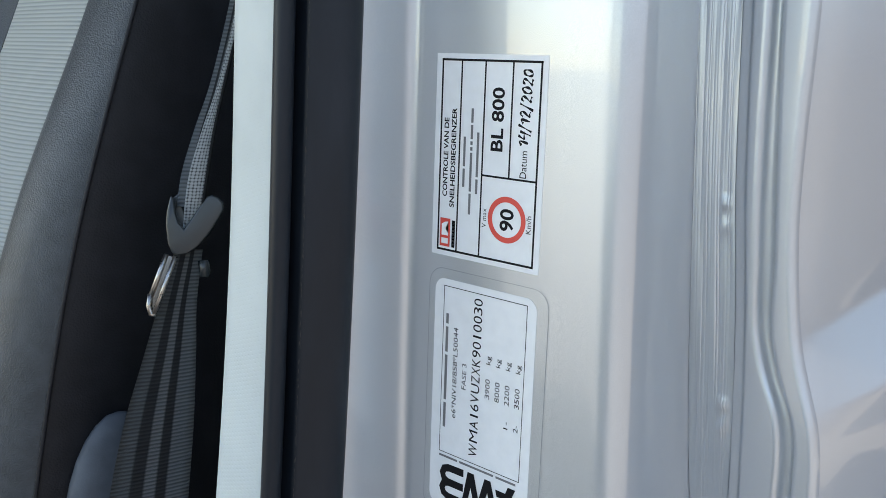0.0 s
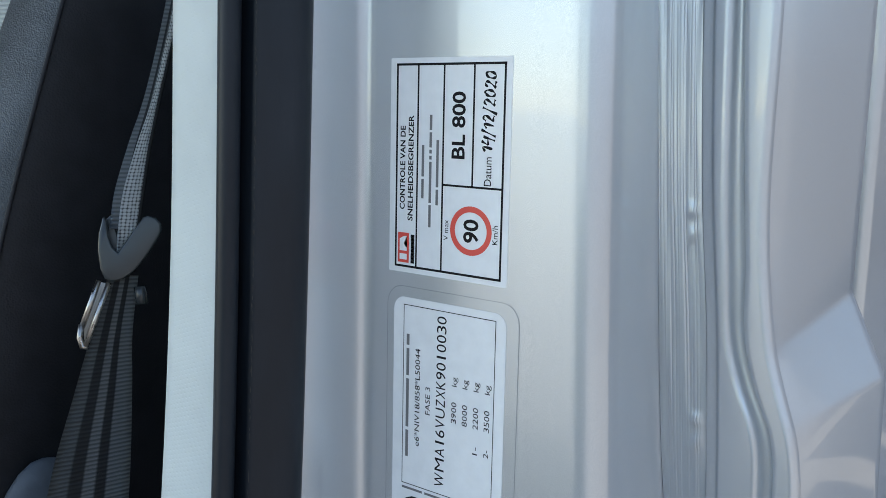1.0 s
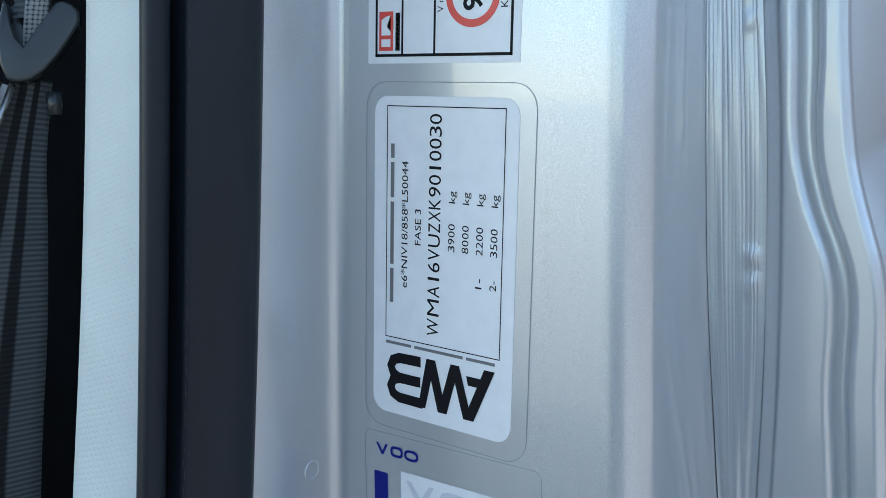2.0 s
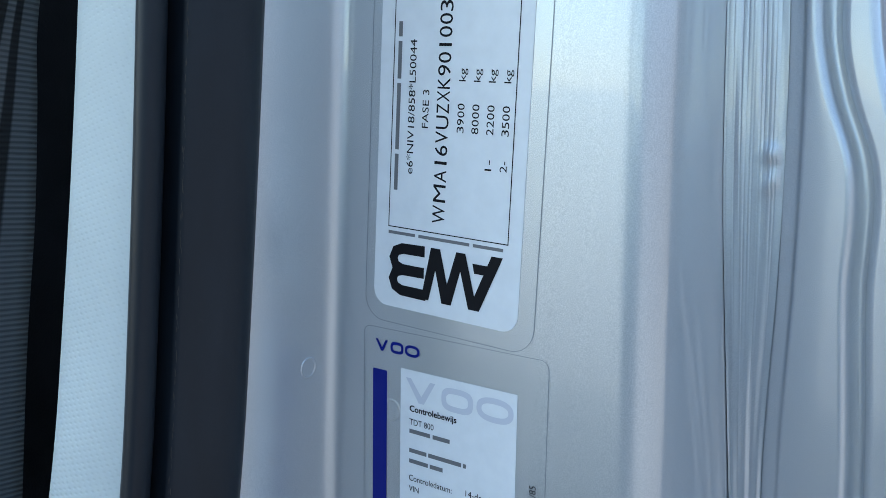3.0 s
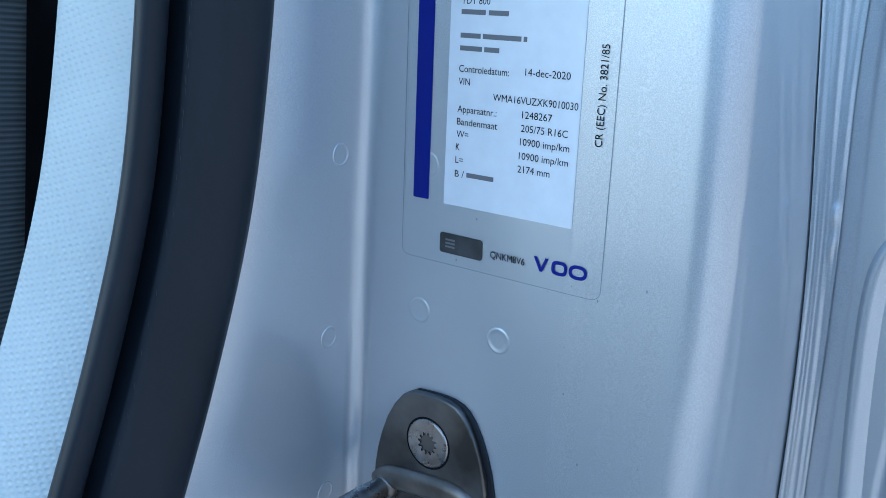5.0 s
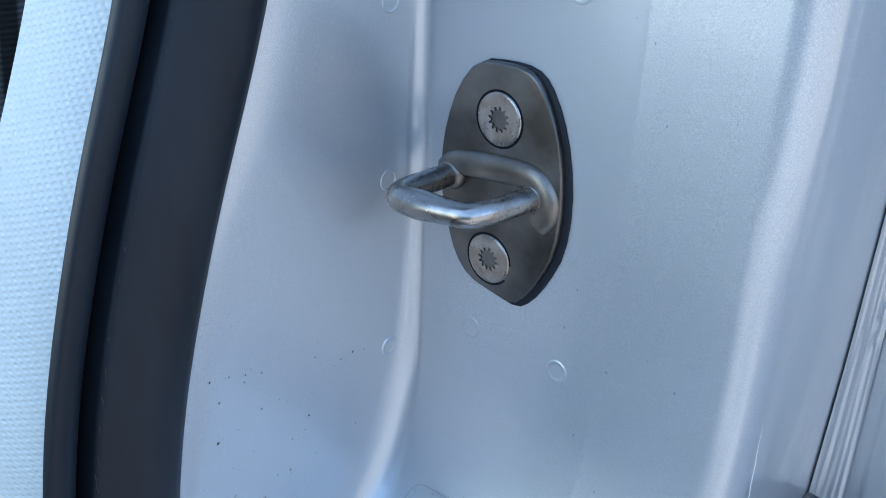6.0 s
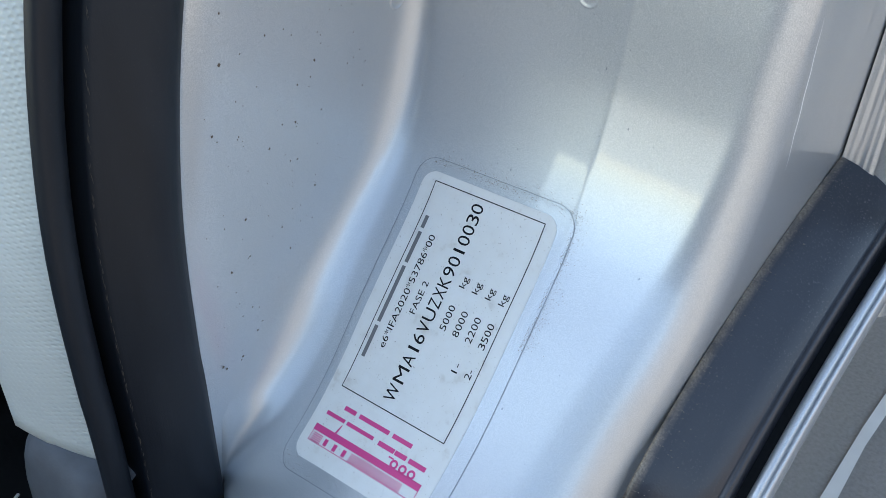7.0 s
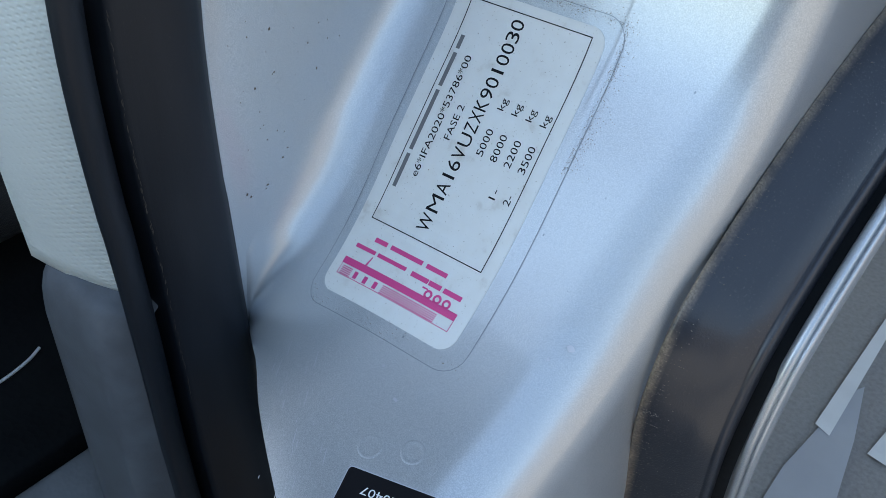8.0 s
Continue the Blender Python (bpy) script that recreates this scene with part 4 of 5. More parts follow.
s3 = face_run(-523) - 1.6
lab = weight_label("weight_sticker", 11.2, s3, 3.6, ("e6*IFA2020*53786*00", "FASE 2", "WMA16VUZXK9010030"), (("", "5000"), ("", "8000"), ("1-", "2200"), ("2-", "3500")), label_dirty, "soiled white vehicle weight sticker with a pink mark", STACK, 0.965)
lab.bars(36.5, 82.0, 30.5, 1.5, ink_pink, 180, (3, 5, 2))
lab.bars(44.9, 86.2, 20.0, 1.6, ink_pink, 180, (4, 7))
lab.bars(22.5, 86.0, 22.5, 1.3, ink_pink, 180, (7, 5))
lab.bar("pink_band", -1.6, 90.6, 46.2, 92.9, ink_pink)
for k in range(5):
    lab.bar("pink_stripe", 18.2, 93.5 + 0.62 * k, 40.4, 93.8 + 0.62 * k, ink_pink)
    lab.bar("pink_stripe", -0.4, 93.5 + 0.62 * k, 4.2, 93.8 + 0.62 * k, ink_pink)
for k in range(3):
    lab.ring("pink_wheel", 34.1 + 3.6 * k, 89.6, 1.5, 0.75, ink_pink)
    lab.bar("pink_block", 5.6 + 4.5 * k, 93.7, 7.2 + 4.5 * k, 96.0, ink_pink)
lab.bar("pink_hook", 31.0, 88.0, 33.2, 88.5, ink_pink)
lab.shape("pink_mast", [(7.6, 90.6), (8.6, 87.4), (9.0, 87.4), (8.4, 90.6)], ink_pink)
lab.outline("pink_frame", -1.4, 90.6, 46.4, 96.6, 0.05, 0.22, ink_pink)

# tachograph plaque
ob = thing("tachograph_sticker", on_face(38, 260), "clear tachograph sticker with white printed panel and blue bar", "sticker", STACK)
lab = Label(ob, 15.9, 220.9, 2.0, 0.12)
lab.sheet("film", -16.5, -12.5, 55.0, 96.0, 3.0, film_clear, -0.05, 0.05)
lab.outline("film_rim", -16.5, -12.5, 55.0, 96.0, 3.0, 0.2, film_edge, 0.0)
wordmark(lab, -11.3, -8.5, 18.7, 3.9, ink_blue)
lab.sheet("blue_bar", -12.4, 1.8, -6.3, 76.8, 0.4, ink_blue, 0.05, 0.05)
panel = lab.sheet("white_panel", -0.4, -0.3, 44.6, 77.1, 0.2, label_clean, 0.05, 0.05)
lab.h += 0.05
wordmark(lab, 1.9, 2.4, 41.8, 7.8, ink_pale)
for string, v, width in (("Controlebewijs", 12.5, 18.9), ("TDT 800", 17.0, 9.9), ("Controledatum:", 36.2, 17.5), ("VIN", 39.9, 4.1), ("Apparaatnr.:", 47.9, 14.0), ("Bandenmaat", 51.6, 14.5), ("W=", 55.3, 4.4), ("K", 59.2, 1.4), ("L=", 63.0, 2.8), ("B /", 67.2, 3.4)):
    lab.letter(string, 3.5, v, width, 2.0, ink, 0, string == "Controlebewijs")
lab.bars(3.5, 20.2, 16.4, 1.4, ink_grey, 0, (5, 4))
lab.bars(3.5, 26.8, 22.9, 1.4, ink_grey, 0, (6, 11, 1))
lab.bars(3.5, 30.4, 13.8, 1.4, ink_grey, 0, (6, 4))
lab.bars(7.8, 67.2, 9.8, 1.4, ink_grey, 0, (7,))
for string, u, v, width in (("14-dec-2020", 26.4, 35.6, 14.5), ("WMA16VUZXK9010030", 16.0, 43.5, 27.9), ("1248267", 26.2, 47.4, 9.8), ("205/75 R16C", 26.1, 51.2, 15.2), ("10900 imp/km", 26.0, 55.0, 16.1), ("10900 imp/km", 25.9, 59.0, 16.1), ("2174 mm", 25.7, 62.8, 10.7)):
    lab.letter(string, u, v, width, 2.0, ink)
lab.letter("CR (EEC) No. 3821/85", 50.7, 53.5, 26.9, 2.2, ink, 90)
lab.sheet("foil_patch", -1.2, 86.0, 14.9, 92.4, 1.0, security, 0.05, 0.05)
for k in range(3):
    lab.bar("foil_print", 1.0, 87.8 + 1.1 * k, 4.6, 88.4 + 1.1 * k, ink_grey, 0.09)
lab.letter("QNKM8V6", 17.9, 89.6, 12.1, 2.1, ink)
wordmark(lab, 33.0, 87.0, 17.6, 4.2, ink_blue)

# data plate at the pillar's foot
ps = low_s + 10
ob = thing("data_plate", on_face(90, ps + 10), "black data plate with pale printed digits on the sill", "data plate")
lab = Label(ob, 65, ps + 0.5, 17.0, 0.12)
lab.sheet("plate_edge", -0.3, -0.3, 38.3, 46.3, 1.4, ink_pale, 0.02)
lab.sheet("plate", 0, 0, 38, 46, 1.2, ink, 0.10, 0.05)
lab.letter("620407", 19.0, 5.2, 13.0, 2.3, label_clean, 180, h=0.25)
for k in range(1, 5):
    lab.bars(19.0, 5.2 + 3.8 * k, 13.0 - 2 * (k % 2), 1.6, label_clean, 180, (1, 1, 1, 1, 1), "digit_bar")


# ---------------------------------------------------------------- door striker
def flat_ring(points, h0, h1, inset, steps=4):
    """A plate over an outline of (x, s), with a rounded rim."""
    cx = sum(p[0] for p in points) / len(points)
    cs = sum(p[1] for p in points) / len(points)
    rows = [[on_face(x, s, h0) for x, s in points]]
    for k in range(steps + 1):
        a = k / steps * math.pi / 2
        g = inset * (1 - math.cos(a))
        h = h1 - inset + inset * math.sin(a)
        row = []
        for x, s in points:
            d = math.hypot(x - cx, s - cs)
            f = (d - g) / d
            row.append(on_face(cx + (x - cx) * f, cs + (s - cs) * f, h))
        rows.append(row)
    bm = sheet(rows, True)
    bm.verts.ensure_lookup_table()
    n = len(points)
    bm.faces.new(bm.verts[-n:])
    bmesh.ops.recalc_face_normals(bm, faces=bm.faces)
    return bm


def rounded(points, times=2):
    for _ in range(times):
        out = []
        for p, q in zip(points, points[1:] + points[:1]):
            out += [(p[0] * 0.75 + q[0] * 0.25, p[1] * 0.75 + q[1] * 0.25), (p[0] * 0.25 + q[0] * 0.75, p[1] * 0.25 + q[1] * 0.75)]
        points = out
    return points


def tube(points, radii, segments=16, flat=None):
    """A closed tube along points in millimetres; flat squeezes the section along a direction."""
    pts = [Vector(p) for p in points]
    rows = []
    side = None
    for i, p in enumerate(pts):
        q = (pts[min(i + 1, len(pts) - 1)] - pts[max(i - 1, 0)]).normalized()
        side = (Vector((0, 0, 1)) if side is None else side)
        side = (side - q * side.dot(q)).normalized()
        other = q.cross(side)
        r = radii[i] if isinstance(radii, (list, tuple)) else radii
        row = []
        for k in range(segments):
            a = k / segments * math.tau
            v = side * math.cos(a) * r + other * math.sin(a) * r
            if flat:
                v -= flat[0] * v.dot(flat[0]) * (1 - flat[1])
            row.append(W(*(p + v)))
        rows.append(row)
    return capped(rows)


def chaikin(points, times=2):
    pts = [Vector(p) for p in points]
    for _ in range(times):
        out = [pts[0]]
        for p, q in zip(pts, pts[1:]):
            out += [p.lerp(q, 0.25), p.lerp(q, 0.75)]
        pts = out + [pts[-1]]
    return pts


# Near-black stands in for the shade inside the bolts' drive recesses.
bolt_recess_shade = make_grained("bolt_recess_shade", (0.012, 0.010, 0.009), (0.04, 0.03, 0.022), 900, (0.5, 0.8), 0.3)
rust_steel = make_grained("browned_steel", (0.17, 0.15, 0.13), (0.30, 0.265, 0.23), 900, (0.28, 0.46), 0.08, 0.0002)
rust_steel.node_tree.nodes["Principled BSDF"].inputs["Metallic"].default_value = 0.9


def star_bolt(x, s, h, parent):
    """A flush bolt head with a twelve-pointed drive."""
    n = 48
    def circle(r, hh):
        return [on_face(x + r * math.cos(k * math.tau / n), s + r * math.sin(k * math.tau / n), hh) for k in range(n)]
    def star(r, hh):
        return [on_face(x + r * (1.0 if k % 4 in (0, 1) else 0.74) * math.cos(k * math.tau / n), s + r * (1.0 if k % 4 in (0, 1) else 0.74) * math.sin(k * math.tau / n), hh) for k in range(n)]
    head = part("bolt", sheet([circle(8.3, h - 0.2), circle(8.3, h + 0.5), circle(8.0, h + 0.85), circle(7.5, h + 0.95), circle(4.6, h + 0.9), star(3.9, h + 0.85)], True), steel, parent)
    part("drive_recess", sheet([star(3.9, h + 0.85), star(3.9, h - 1.0)], True), bolt_recess_shade, head)
    part("drive_floor", sheet([star(3.9, h - 1.0), circle(2.4, h - 1.0), circle(1.7, h - 0.2), circle(0.05, h - 0.1)], True), steel, head, "bright worn floor of the drive")
    # Black ring puts the shade in the groove round the head into colour.
    part("bolt_shade_ring", sheet([circle(9.0, h + 0.45), circle(8.3, h + 0.45)], True), ink, head)
    return head


OUTLINE = [(10, 362.5), (20, 361), (28, 361), (33, 364), (38, 372), (42, 383), (44.2, 397), (43.4, 411), (39, 422), (34, 430.5), (29.5, 434.5), (21, 433.5), (12, 432), (6, 426.5), (2, 417), (-1.5, 405), (-2, 395), (-0.5, 383), (3.5, 371)]
OUTLINE = [(22.8 + (x - 22) * 1.04, 398.8 + (s - 398) * 1.04) for x, s in OUTLINE]
striker = thing("door_striker", on_face(22, 400), "steel door striker with a worn loop, bolted on", "striker")
# Shifted right and down: its black edge also stands in for the plate's shadow.
part("gasket_and_shade", flat_ring(rounded([(22 + (x - 22) * 1.045 + 1.1, 399 + (s - 399) * 1.025 + 0.5) for x, s in OUTLINE], 1), -0.2, 0.9, 0.3), rubber, striker)
plate = part("striker_plate", flat_ring(rounded(OUTLINE, 1), 0.8, 3.0, 1.0), steel_dull, striker)
for s in (377.4, 424.0):
    star_bolt(20.6, s, 2.6, striker)
loop = chaikin([(3.5, -2, -400), (3.2, -13, -400), (2.8, -23, -400), (4.2, -28.6, -400), (9.5, -30, -399.6), (25, -28.8, -398), (31.5, -27.6, -397.4), (33.8, -23, -397.2), (35.2, -13, -397.3), (36, -2, -397.5)], 3)
part("striker_loop", tube(loop, [3.8 + 0.8 * max(0.0, 1 - abs(p.x - 15) / 11) * (p.y < -26) for p in loop], 20), steel, striker, "bright worn steel loop")
for foot in ((3.5, -400), (36.0, -397.5)):
    part("loop_collar", tube([(foot[0], -1, foot[1]), (foot[0], -4.0, foot[1]), (foot[0], -5.0, foot[1]), (foot[0], -5.6, foot[1])], [5.6, 5.0, 4.4, 3.8], 18), rust_steel, plate)
bead = chaikin([(0.8, -2.4, -400), (4, -2.6, -396), (13, -2.7, -394), (30, -2.7, -391.5), (37, -2.7, -392), (41, -2.8, -397), (40.6, -2.7, -402), (38, -2.4, -405)], 3)
part("weld_bead", tube(bead, 4.4, 16, (Vector((0, 1, 0)), 0.6)), rust_steel, plate, "browned raised bead round the loop's feet")

# ---------------------------------------------------------------- driver seat
seat = thing("driver_seat", W(-280, -150, -720), "black leather driver seat with a pale ribbed fabric centre", "seat")
piping_y = keyed([(320, 30), (150, 0), (22, -44), (-101, -82), (-226, -108), (-480, -140)])
bulge = keyed([(320, 0.2), (23, 0.3), (-102, 1.0), (-226, 1.2), (-480, 1.2)])


def seat_rows(section, z0=320, z1=-480, steps=60):
    rows = []
    for i in range(steps + 1):
        z = z0 + (z1 - z0) * i / steps
        rows.append([W(x, piping_y(z) + d * (bulge(z) if d < 0 else 1), z - 0.1 * (-170 - x) * (1 if d < 0 else 0)) for x, d in section])
    return rows


part("side_panel", sheet(seat_rows([(-175, 190), (-168, 150), (-164, 90), (-163, 40), (-165, 8), (-168, 1)])), seat_side, seat, "black grained seat side")
part("bolster", sheet(seat_rows([(-168, 0.5), (-170, -3), (-176, -9), (-185, -15), (-196, -19), (-206, -19.5), (-213, -17)])), leather, seat)
part("seat_centre", sheet(seat_rows([(-213, -16), (-216, -17), (-230, -22), (-262, -24), (-300, -22), (-312, -17)])), fabric, seat, "pale grey ribbed fabric centre")
part("bolster", sheet(seat_rows([(-312, -18), (-330, -34), (-380, -38), (-520, -24), (-600, 30), (-605, 150)])), leather, seat)
pip = [(-167.5, piping_y(320 - 13 * i) - 0.5, 320 - 13 * i) for i in range(62)]
part("piping", tube(pip, 1.1, 8), seat_side, seat)
bm = bmesh.new()
bmesh.ops.create_uvsphere(bm, u_segments=28, v_segments=16, radius=1, matrix=Matrix.Translation(W(-158, -68, -262)) @ Matrix.Diagonal((0.014, 0.032, 0.075, 1)))
part("recliner_cover", bm, trim_dark, seat, "smooth grey plastic recliner cover")
part("seat_base", slab((-600, -620, -700), (-180, 60, -480), 30), leather, seat)


# ---------------------------------------------------------------- seat belt
def ribbon(points, widths, across, thick=1.3):
    """A flat strap in millimetres, with a UV map: x across, y along in centimetres."""
    bm = bmesh.new()
    uv = bm.loops.layers.uv.new("UVMap")
    rows, run, last = [], 0.0, None
    for p, w, a in zip(points, widths, across):
        p, a = Vector(p), Vector(a).normalized()
        run += (p - last).length / 10 if last else 0.0
        last = p
        rows.append(([bm.verts.new(W(*(p + a * w * (k / 8 - 0.5) + Vector((0.8, 0, 0)) * math.sin(k * math.pi / 8)))) for k in range(9)], run))
    for (r0, y0), (r1, y1) in zip(rows, rows[1:]):
        for k in range(8):
            f = bm.faces.new((r0[k], r0[k + 1], r1[k + 1], r1[k]))
            for loop_, (u, v) in zip(f.loops, ((k / 8, y0), ((k + 1) / 8, y0), ((k + 1) / 8, y1), (k / 8, y1))):
                loop_[uv].uv = (u, v)
    bmesh.ops.solidify(bm, geom=bm.faces[:], thickness=thick / 1000)
    return bm


def along(keys, steps):
    """Smoothly spaced values between key rows of numbers."""
    cols = [keyed(list(zip(range(len(keys)), c))) for c in zip(*keys)]
    return [[f((len(keys) - 1) * i / steps) for f in cols] for i in range(steps + 1)]


belt = thing("seat_belt", W(-100, -90, -450), "dark striped seat belt with its tongue hanging loose", "seat belt")
GUIDE, LEAN, RISE = Vector((-94, -59, -76)), Vector((0.6, 0.8, 0.0)), Vector((-0.12, 0.09, 0.99)).normalized()
FRONT = LEAN.cross(RISE).normalized()


def by_guide(a, b, c=0.0):
    """A point a across, b above and c in front of the belt's guide."""
    return GUIDE + LEAN * a + RISE * b + FRONT * c


def strap(keys, shift=0.0, wider=0.0):
    rows = along(keys, 40)
    return ribbon([by_guide(r[0] + shift, r[1], r[3] - wider * 0.3) for r in rows], [r[2] + wider for r in rows], [LEAN] * len(rows))


UPPER = [(30, 150, 3, 1), (21, 100, 2.6, 1), (12.2, 62, 2.6, 2), (6.2, 40, 5.0, 3), (1.6, 20, 7.6, 3), (-1.0, 4, 7.6, 1), (-3, -8, 6, -3)]
part("upper_webbing", strap(UPPER), strap_pale, belt, "pale worn side of the webbing")
part("folded_webbing", strap(UPPER[:6], -2.0, 3.0), webbing, belt)
part("webbing_edge", tube([by_guide(r[0] + r[2] / 2 + 0.5, r[1], r[3] + 0.4) for r in along(UPPER[:6], 30)], 0.75, 8), lining, belt)
rows = along([(-97, -61, -92, 14, -0.1, -1, 0.1), (-100, -65.5, -118, 19, -0.1, -1, 0.1), (-102, -69, -142, 26, -0.12, -1, 0.06), (-103, -76, -180, 36, -0.12, -1, 0.06), (-104, -83, -230, 41, -0.12, -1, 0.05), (-106, -91, -330, 45, -0.1, -1, 0.03), (-110, -100, -450, 46, -0.1, -1, 0)], 70)
part("lower_webbing", ribbon([r[:3] for r in rows], [r[3] for r in rows], [r[4:] for r in rows]), webbing, belt)


def solid(outline, centre, e1, e2, thick, bevel):
    """A bevelled slab over a flat outline, standing in the plane of two directions; all in millimetres."""
    c, e1, e2 = Vector(centre), Vector(e1).normalized(), Vector(e2).normalized()
    out = e1.cross(e2).normalized()
    bm = bmesh.new()
    bottom = [bm.verts.new(W(*(c + e1 * a + e2 * b - out * thick / 2))) for a, b in outline]
    face = bm.faces.new(bottom)
    made = bmesh.ops.extrude_face_region(bm, geom=[face])
    step = W(*out) - W(0, 0, 0)
    for v in made["geom"]:
        if isinstance(v, bmesh.types.BMVert):
            v.co += step * thick
    bmesh.ops.recalc_face_normals(bm, faces=bm.faces)
    sharp = [e for e in bm.edges if len(e.link_faces) == 2 and e.calc_face_angle(0) > 0.9]
    bmesh.ops.bevel(bm, geom=sharp, offset=bevel / 1000, segments=3, affect="EDGES", profile=0.6, clamp_overlap=True)
    bmesh.ops.triangulate(bm, faces=[f for f in bm.faces if len(f.verts) > 4])
    return bm


VEE = [(-10.4, 9.5), (-12.3, 1.7), (-12.7, -4.7), (-11.9, -12.5), (-10.2, -16.9), (-7.0, -18.0), (-2.9, -17.0), (1.4, -14.0), (6.0, -8.6), (10.6, -1.6), (12.9, 2.6), (12.7, 6.0), (10.6, 8.4), (7.4, 9.4), (5.4, 8.6), (1.1, 2.5), (-2.0, -2.1), (-4.8, -6.2), (-7.1, -3.4), (-8.4, 1.0), (-9.0, 7.0)]
BACK = [(-11.8, 2), (-10.4, 8), (-5.9, 11.8), (-0.6, 16.6), (0.8, 15.6), (-3.8, 9.2), (-6.2, 4.5), (-4.6, -1.0), (-0.6, -1.6), (4.0, 4.0), (7.0, 8.6), (9.0, 7.6), (2.0, -6.0), (-6.0, -10.0)]
tongue = part("tongue_guide", solid(VEE, by_guide(0, 0, 0), LEAN, RISE, 9.0, 2.6), plastic_gloss, belt, "glossy black plastic tongue guide")
part("guide_back", solid(BACK, by_guide(0, 0, -5.5), LEAN, RISE, 3.0, 1.0), plastic_gloss, tongue)
for start, end in (((-12.6, -17.5), (-19.6, -36.5)), ((-8.7, -18.5), (-18.4, -44.8))):
    part("tongue_rail", tube([by_guide(*start, 2.5), by_guide((start[0] + end[0]) / 2, (start[1] + end[1]) / 2, 3), by_guide(*end, 3)], 1.15, 10), steel, tongue, "chromed steel tongue")
part("tongue_end", tube([by_guide(-19.8, -35.6, 3), by_guide(-20.6, -41, 3), by_guide(-19.6, -44.8, 3), by_guide(-17.6, -45.0, 3)], 1.2, 10), steel, tongue)
part("tongue_blade", solid([(-12.0, -18), (-19.0, -36), (-19.0, -42), (-17.6, -43), (-9.0, -19)], by_guide(0, 0, 2.4), LEAN, RISE, 0.8, 0.2), steel_dull, tongue)
part("webbing_button", tube([by_guide(3.4, -20.5, -1), by_guide(3.8, -24, -1), by_guide(4.0, -28, -1)], 2.6, 12), plastic_gloss, belt)

# dust caught along the seal's groove
bm = bmesh.new()
for p in seal_line:
    for _ in range(7):
        u, v = 24.3 + rng.uniform(-0.2, 0.2), -3.0 + rng.uniform(-0.3, 0.2)
        q = p + Vector((v, -u, rng.uniform(-3, 3)))
        if q.z < -640:
            continue
        r = rng.uniform(0.04, 0.09)
        bm.faces.new([bm.verts.new(W(q.x + 0.35, q.y + r * math.cos(k * 1.3), q.z + 14 * r * math.sin(k * 1.3))) for k in range(5)])
tagged(part("groove_dust", bm, seal_dust, seal, smooth=False), kind="stuff")

# white cable on the cab floor
cable = thing("cable", W(-138, -145, -720), "thin white cable lying on the dark cab floor", "cable")
part("sheath", tube(chaikin([(-210, -320, -718.4), (-160, -230, -718.4), (-140, -170, -718.4), (-136, -148, -718.4), (-139, -130, -718.4), (-143, -122, -718.4)], 3), 0.8, 10), cable_white, cable)

# scratch down to the primer on the seam wall
bm = bmesh.new()
edge = []
for i in range(13):
    t = i / 12
    z = -445 - 46 * t
    w = 0.32 * (1 - abs(2 * t - 1) ** 2) + 0.05
    y = 10.5 + 4 * t + 0.25 * math.sin(i * 1.9)
    edge.append([W(111.0 + 0.9 * t + 1.2, y - w, z), W(111.0 + 0.9 * t + 1.2, y + w, z)])
part("paint_scratch", sheet(edge), label_clean, pillar)

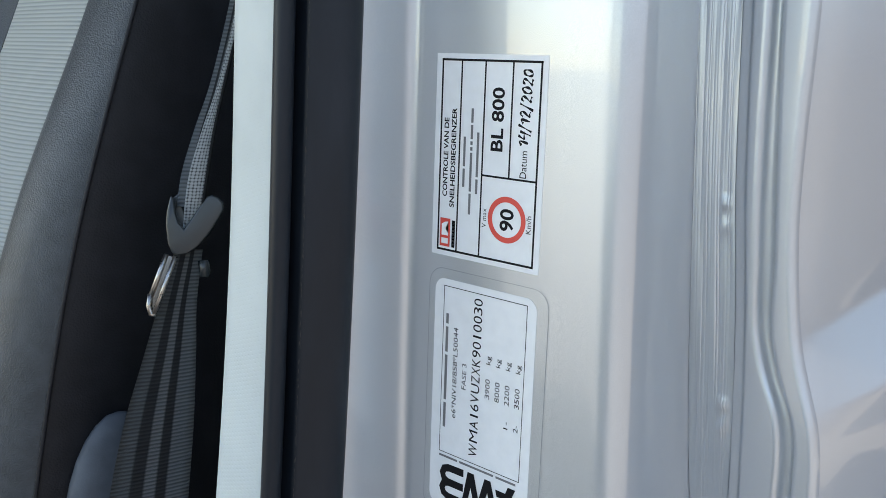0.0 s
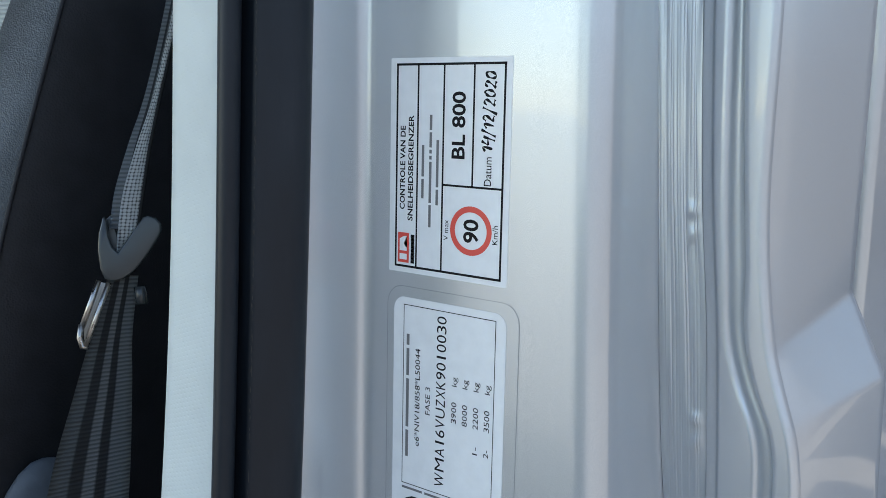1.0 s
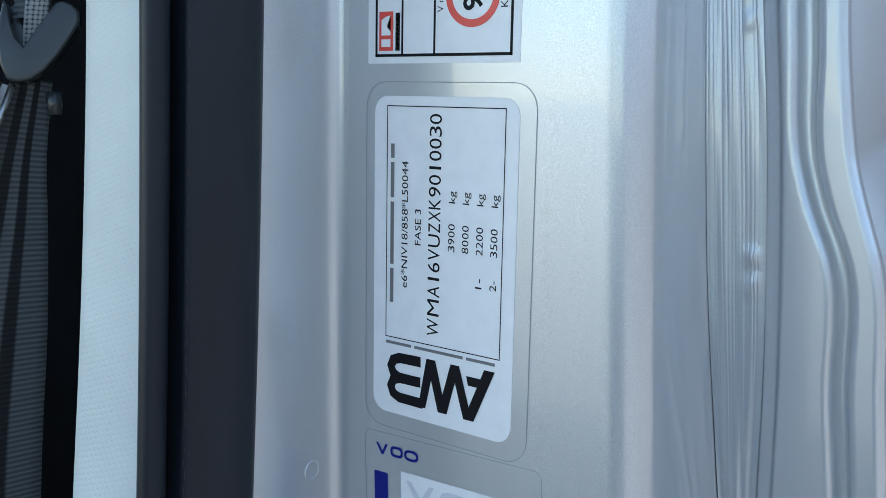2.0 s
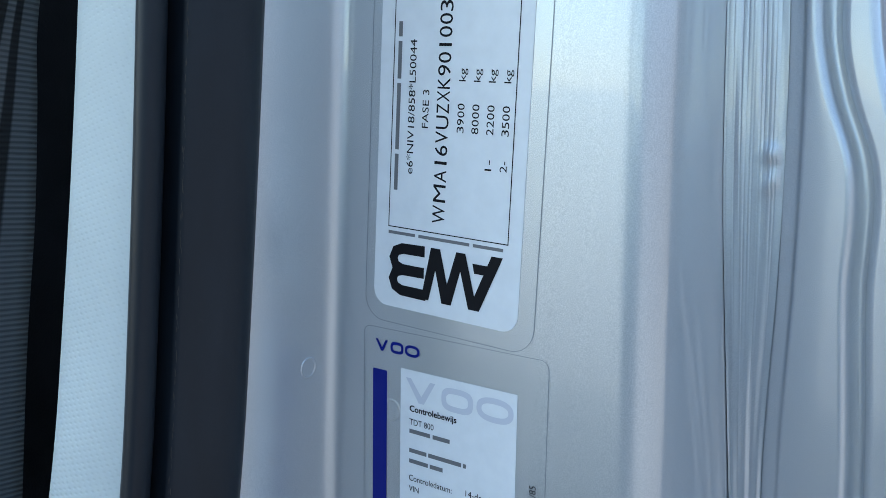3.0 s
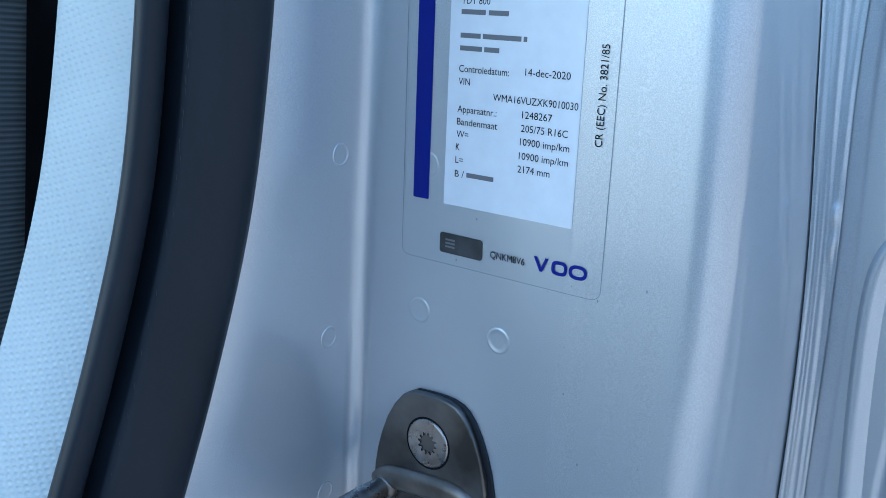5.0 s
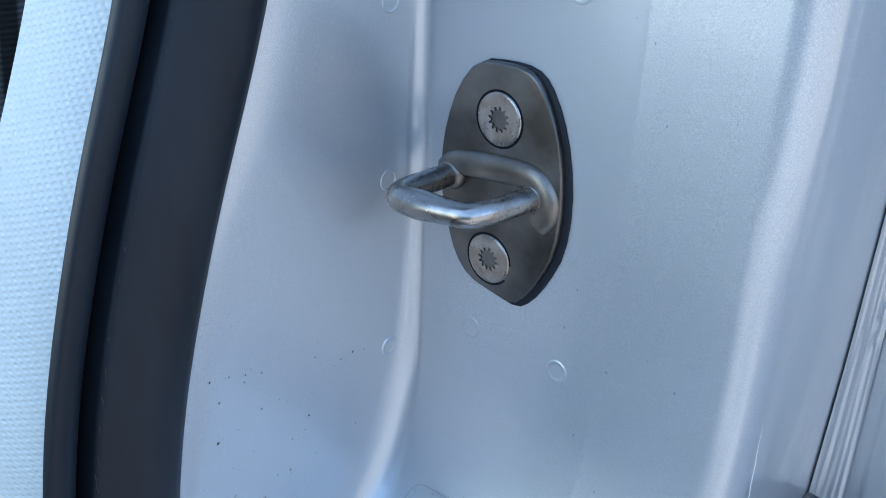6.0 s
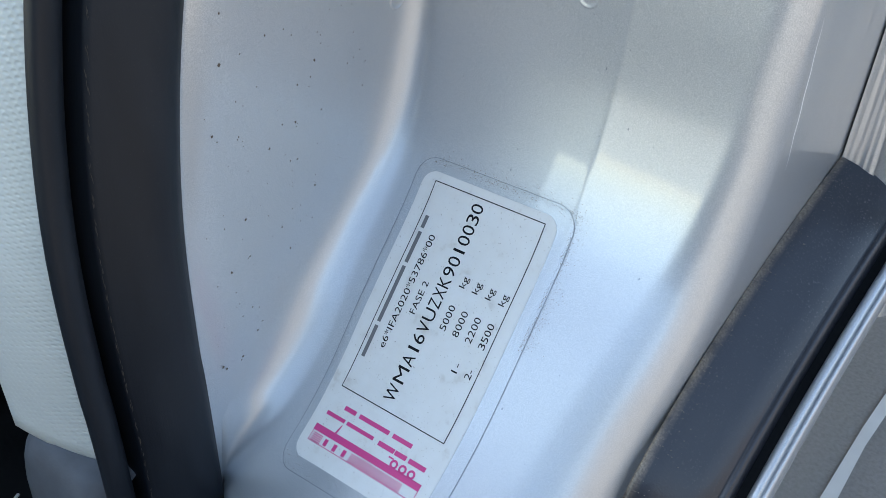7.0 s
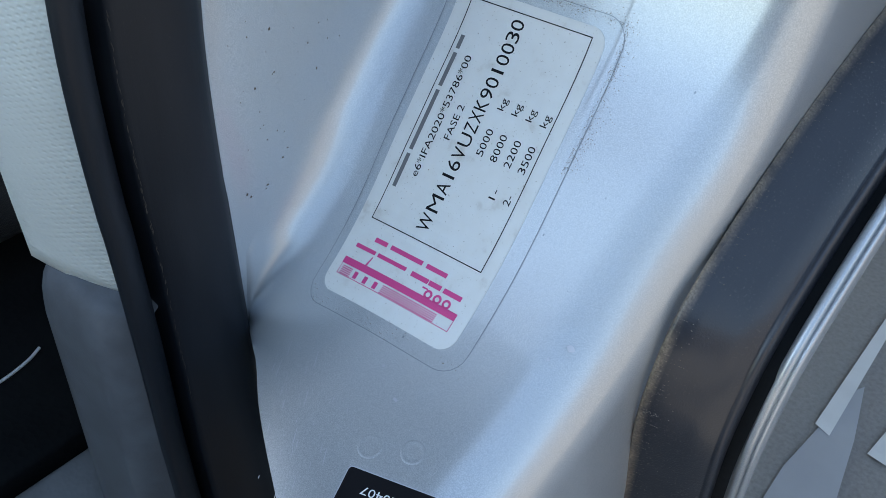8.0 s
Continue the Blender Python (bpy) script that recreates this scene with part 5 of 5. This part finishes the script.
# pale scuffs low on the sill, beside the seal
bm = bmesh.new()
for i in range(46):
    t = rng.random()
    x, run = 20 + 40 * t + rng.gauss(0, 5), 655 + 26 * t + rng.gauss(0, 6)
    tall, r = rng.choice((0.5, 0.8, 1.6, 2.8)), rng.choice((0.07, 0.1, 0.16))
    bm.faces.new([bm.verts.new(on_face(x + r * math.cos(k) + 0.6 * tall * math.sin(k), run + tall * math.sin(k), 0.1)) for k in (0, 1, 2.1, 3.1, 4.1, 5.2)])
for x, run, r in ((62, 646, 0.8), (96, 606, 1.3), (92, 612, 0.6), (52, 640, 0.5)):
    bm.faces.new([bm.verts.new(on_face(x + r * rng.uniform(0.6, 1.4) * math.cos(k), run + 0.7 * r * rng.uniform(0.6, 1.4) * math.sin(k), 0.1)) for k in range(6)])
tagged(part("paint_scuffing", bm, ink_pale, pillar, smooth=False), kind="stuff")

# brown dust round the soiled sticker
bm = bmesh.new()
for i in range(1300):
    side = rng.random()
    if side < 0.45:
        u, v = 53.0 + abs(rng.gauss(0, 2.6)), rng.uniform(-6, 40)
    elif side < 0.8:
        u, v = rng.uniform(-2, 56), -5.4 - abs(rng.gauss(0, 2.2))
    else:
        u, v = rng.uniform(-8, 56), rng.choice((-5.5, 105.0)) + rng.gauss(0, 2)
    r = rng.choice((0.05, 0.08, 0.11, 0.16))
    c, n = math.cos(radians(3.6)), math.sin(radians(3.6))
    bm.faces.new([bm.verts.new(on_face(11.2 + u * c + v * n + r * math.cos(k), s3 - u * n + v * c + r * math.sin(k), 0.16)) for k in range(6)])
tagged(part("sticker_dust", bm, grime, pillar, smooth=False), kind="stuff")

# sandy crumbs on the cladding beside its edge
clad_line, _ = arc_table(CLAD, 2.0)
bm = bmesh.new()
for i in range(900):
    y, z = clad_line[rng.randrange(10, len(clad_line) - 12)]
    t = min(1.0, abs(rng.gauss(0.06, 0.16)))
    r = rng.choice((0.08, 0.1, 0.14, 0.22))
    x = 113.4 + 17 * t
    u = (x - 112) / 26
    base = Vector((x, y + 11 * u + rng.uniform(-2, 2), z - 6 * u))
    q = min(clad_line, key=lambda p: abs(p[0] + 11 * u - base.y))
    base.z = q[1] - 6 * u + 0.25
    bm.faces.new([bm.verts.new(W(base.x + r * math.cos(k), base.y - 0.1 + r * math.sin(k), base.z + 0.05)) for k in (0, 1.3, 2.5, 3.8, 5.0)])
tagged(part("sand_crumbs", bm, grime, van, smooth=False), kind="stuff")
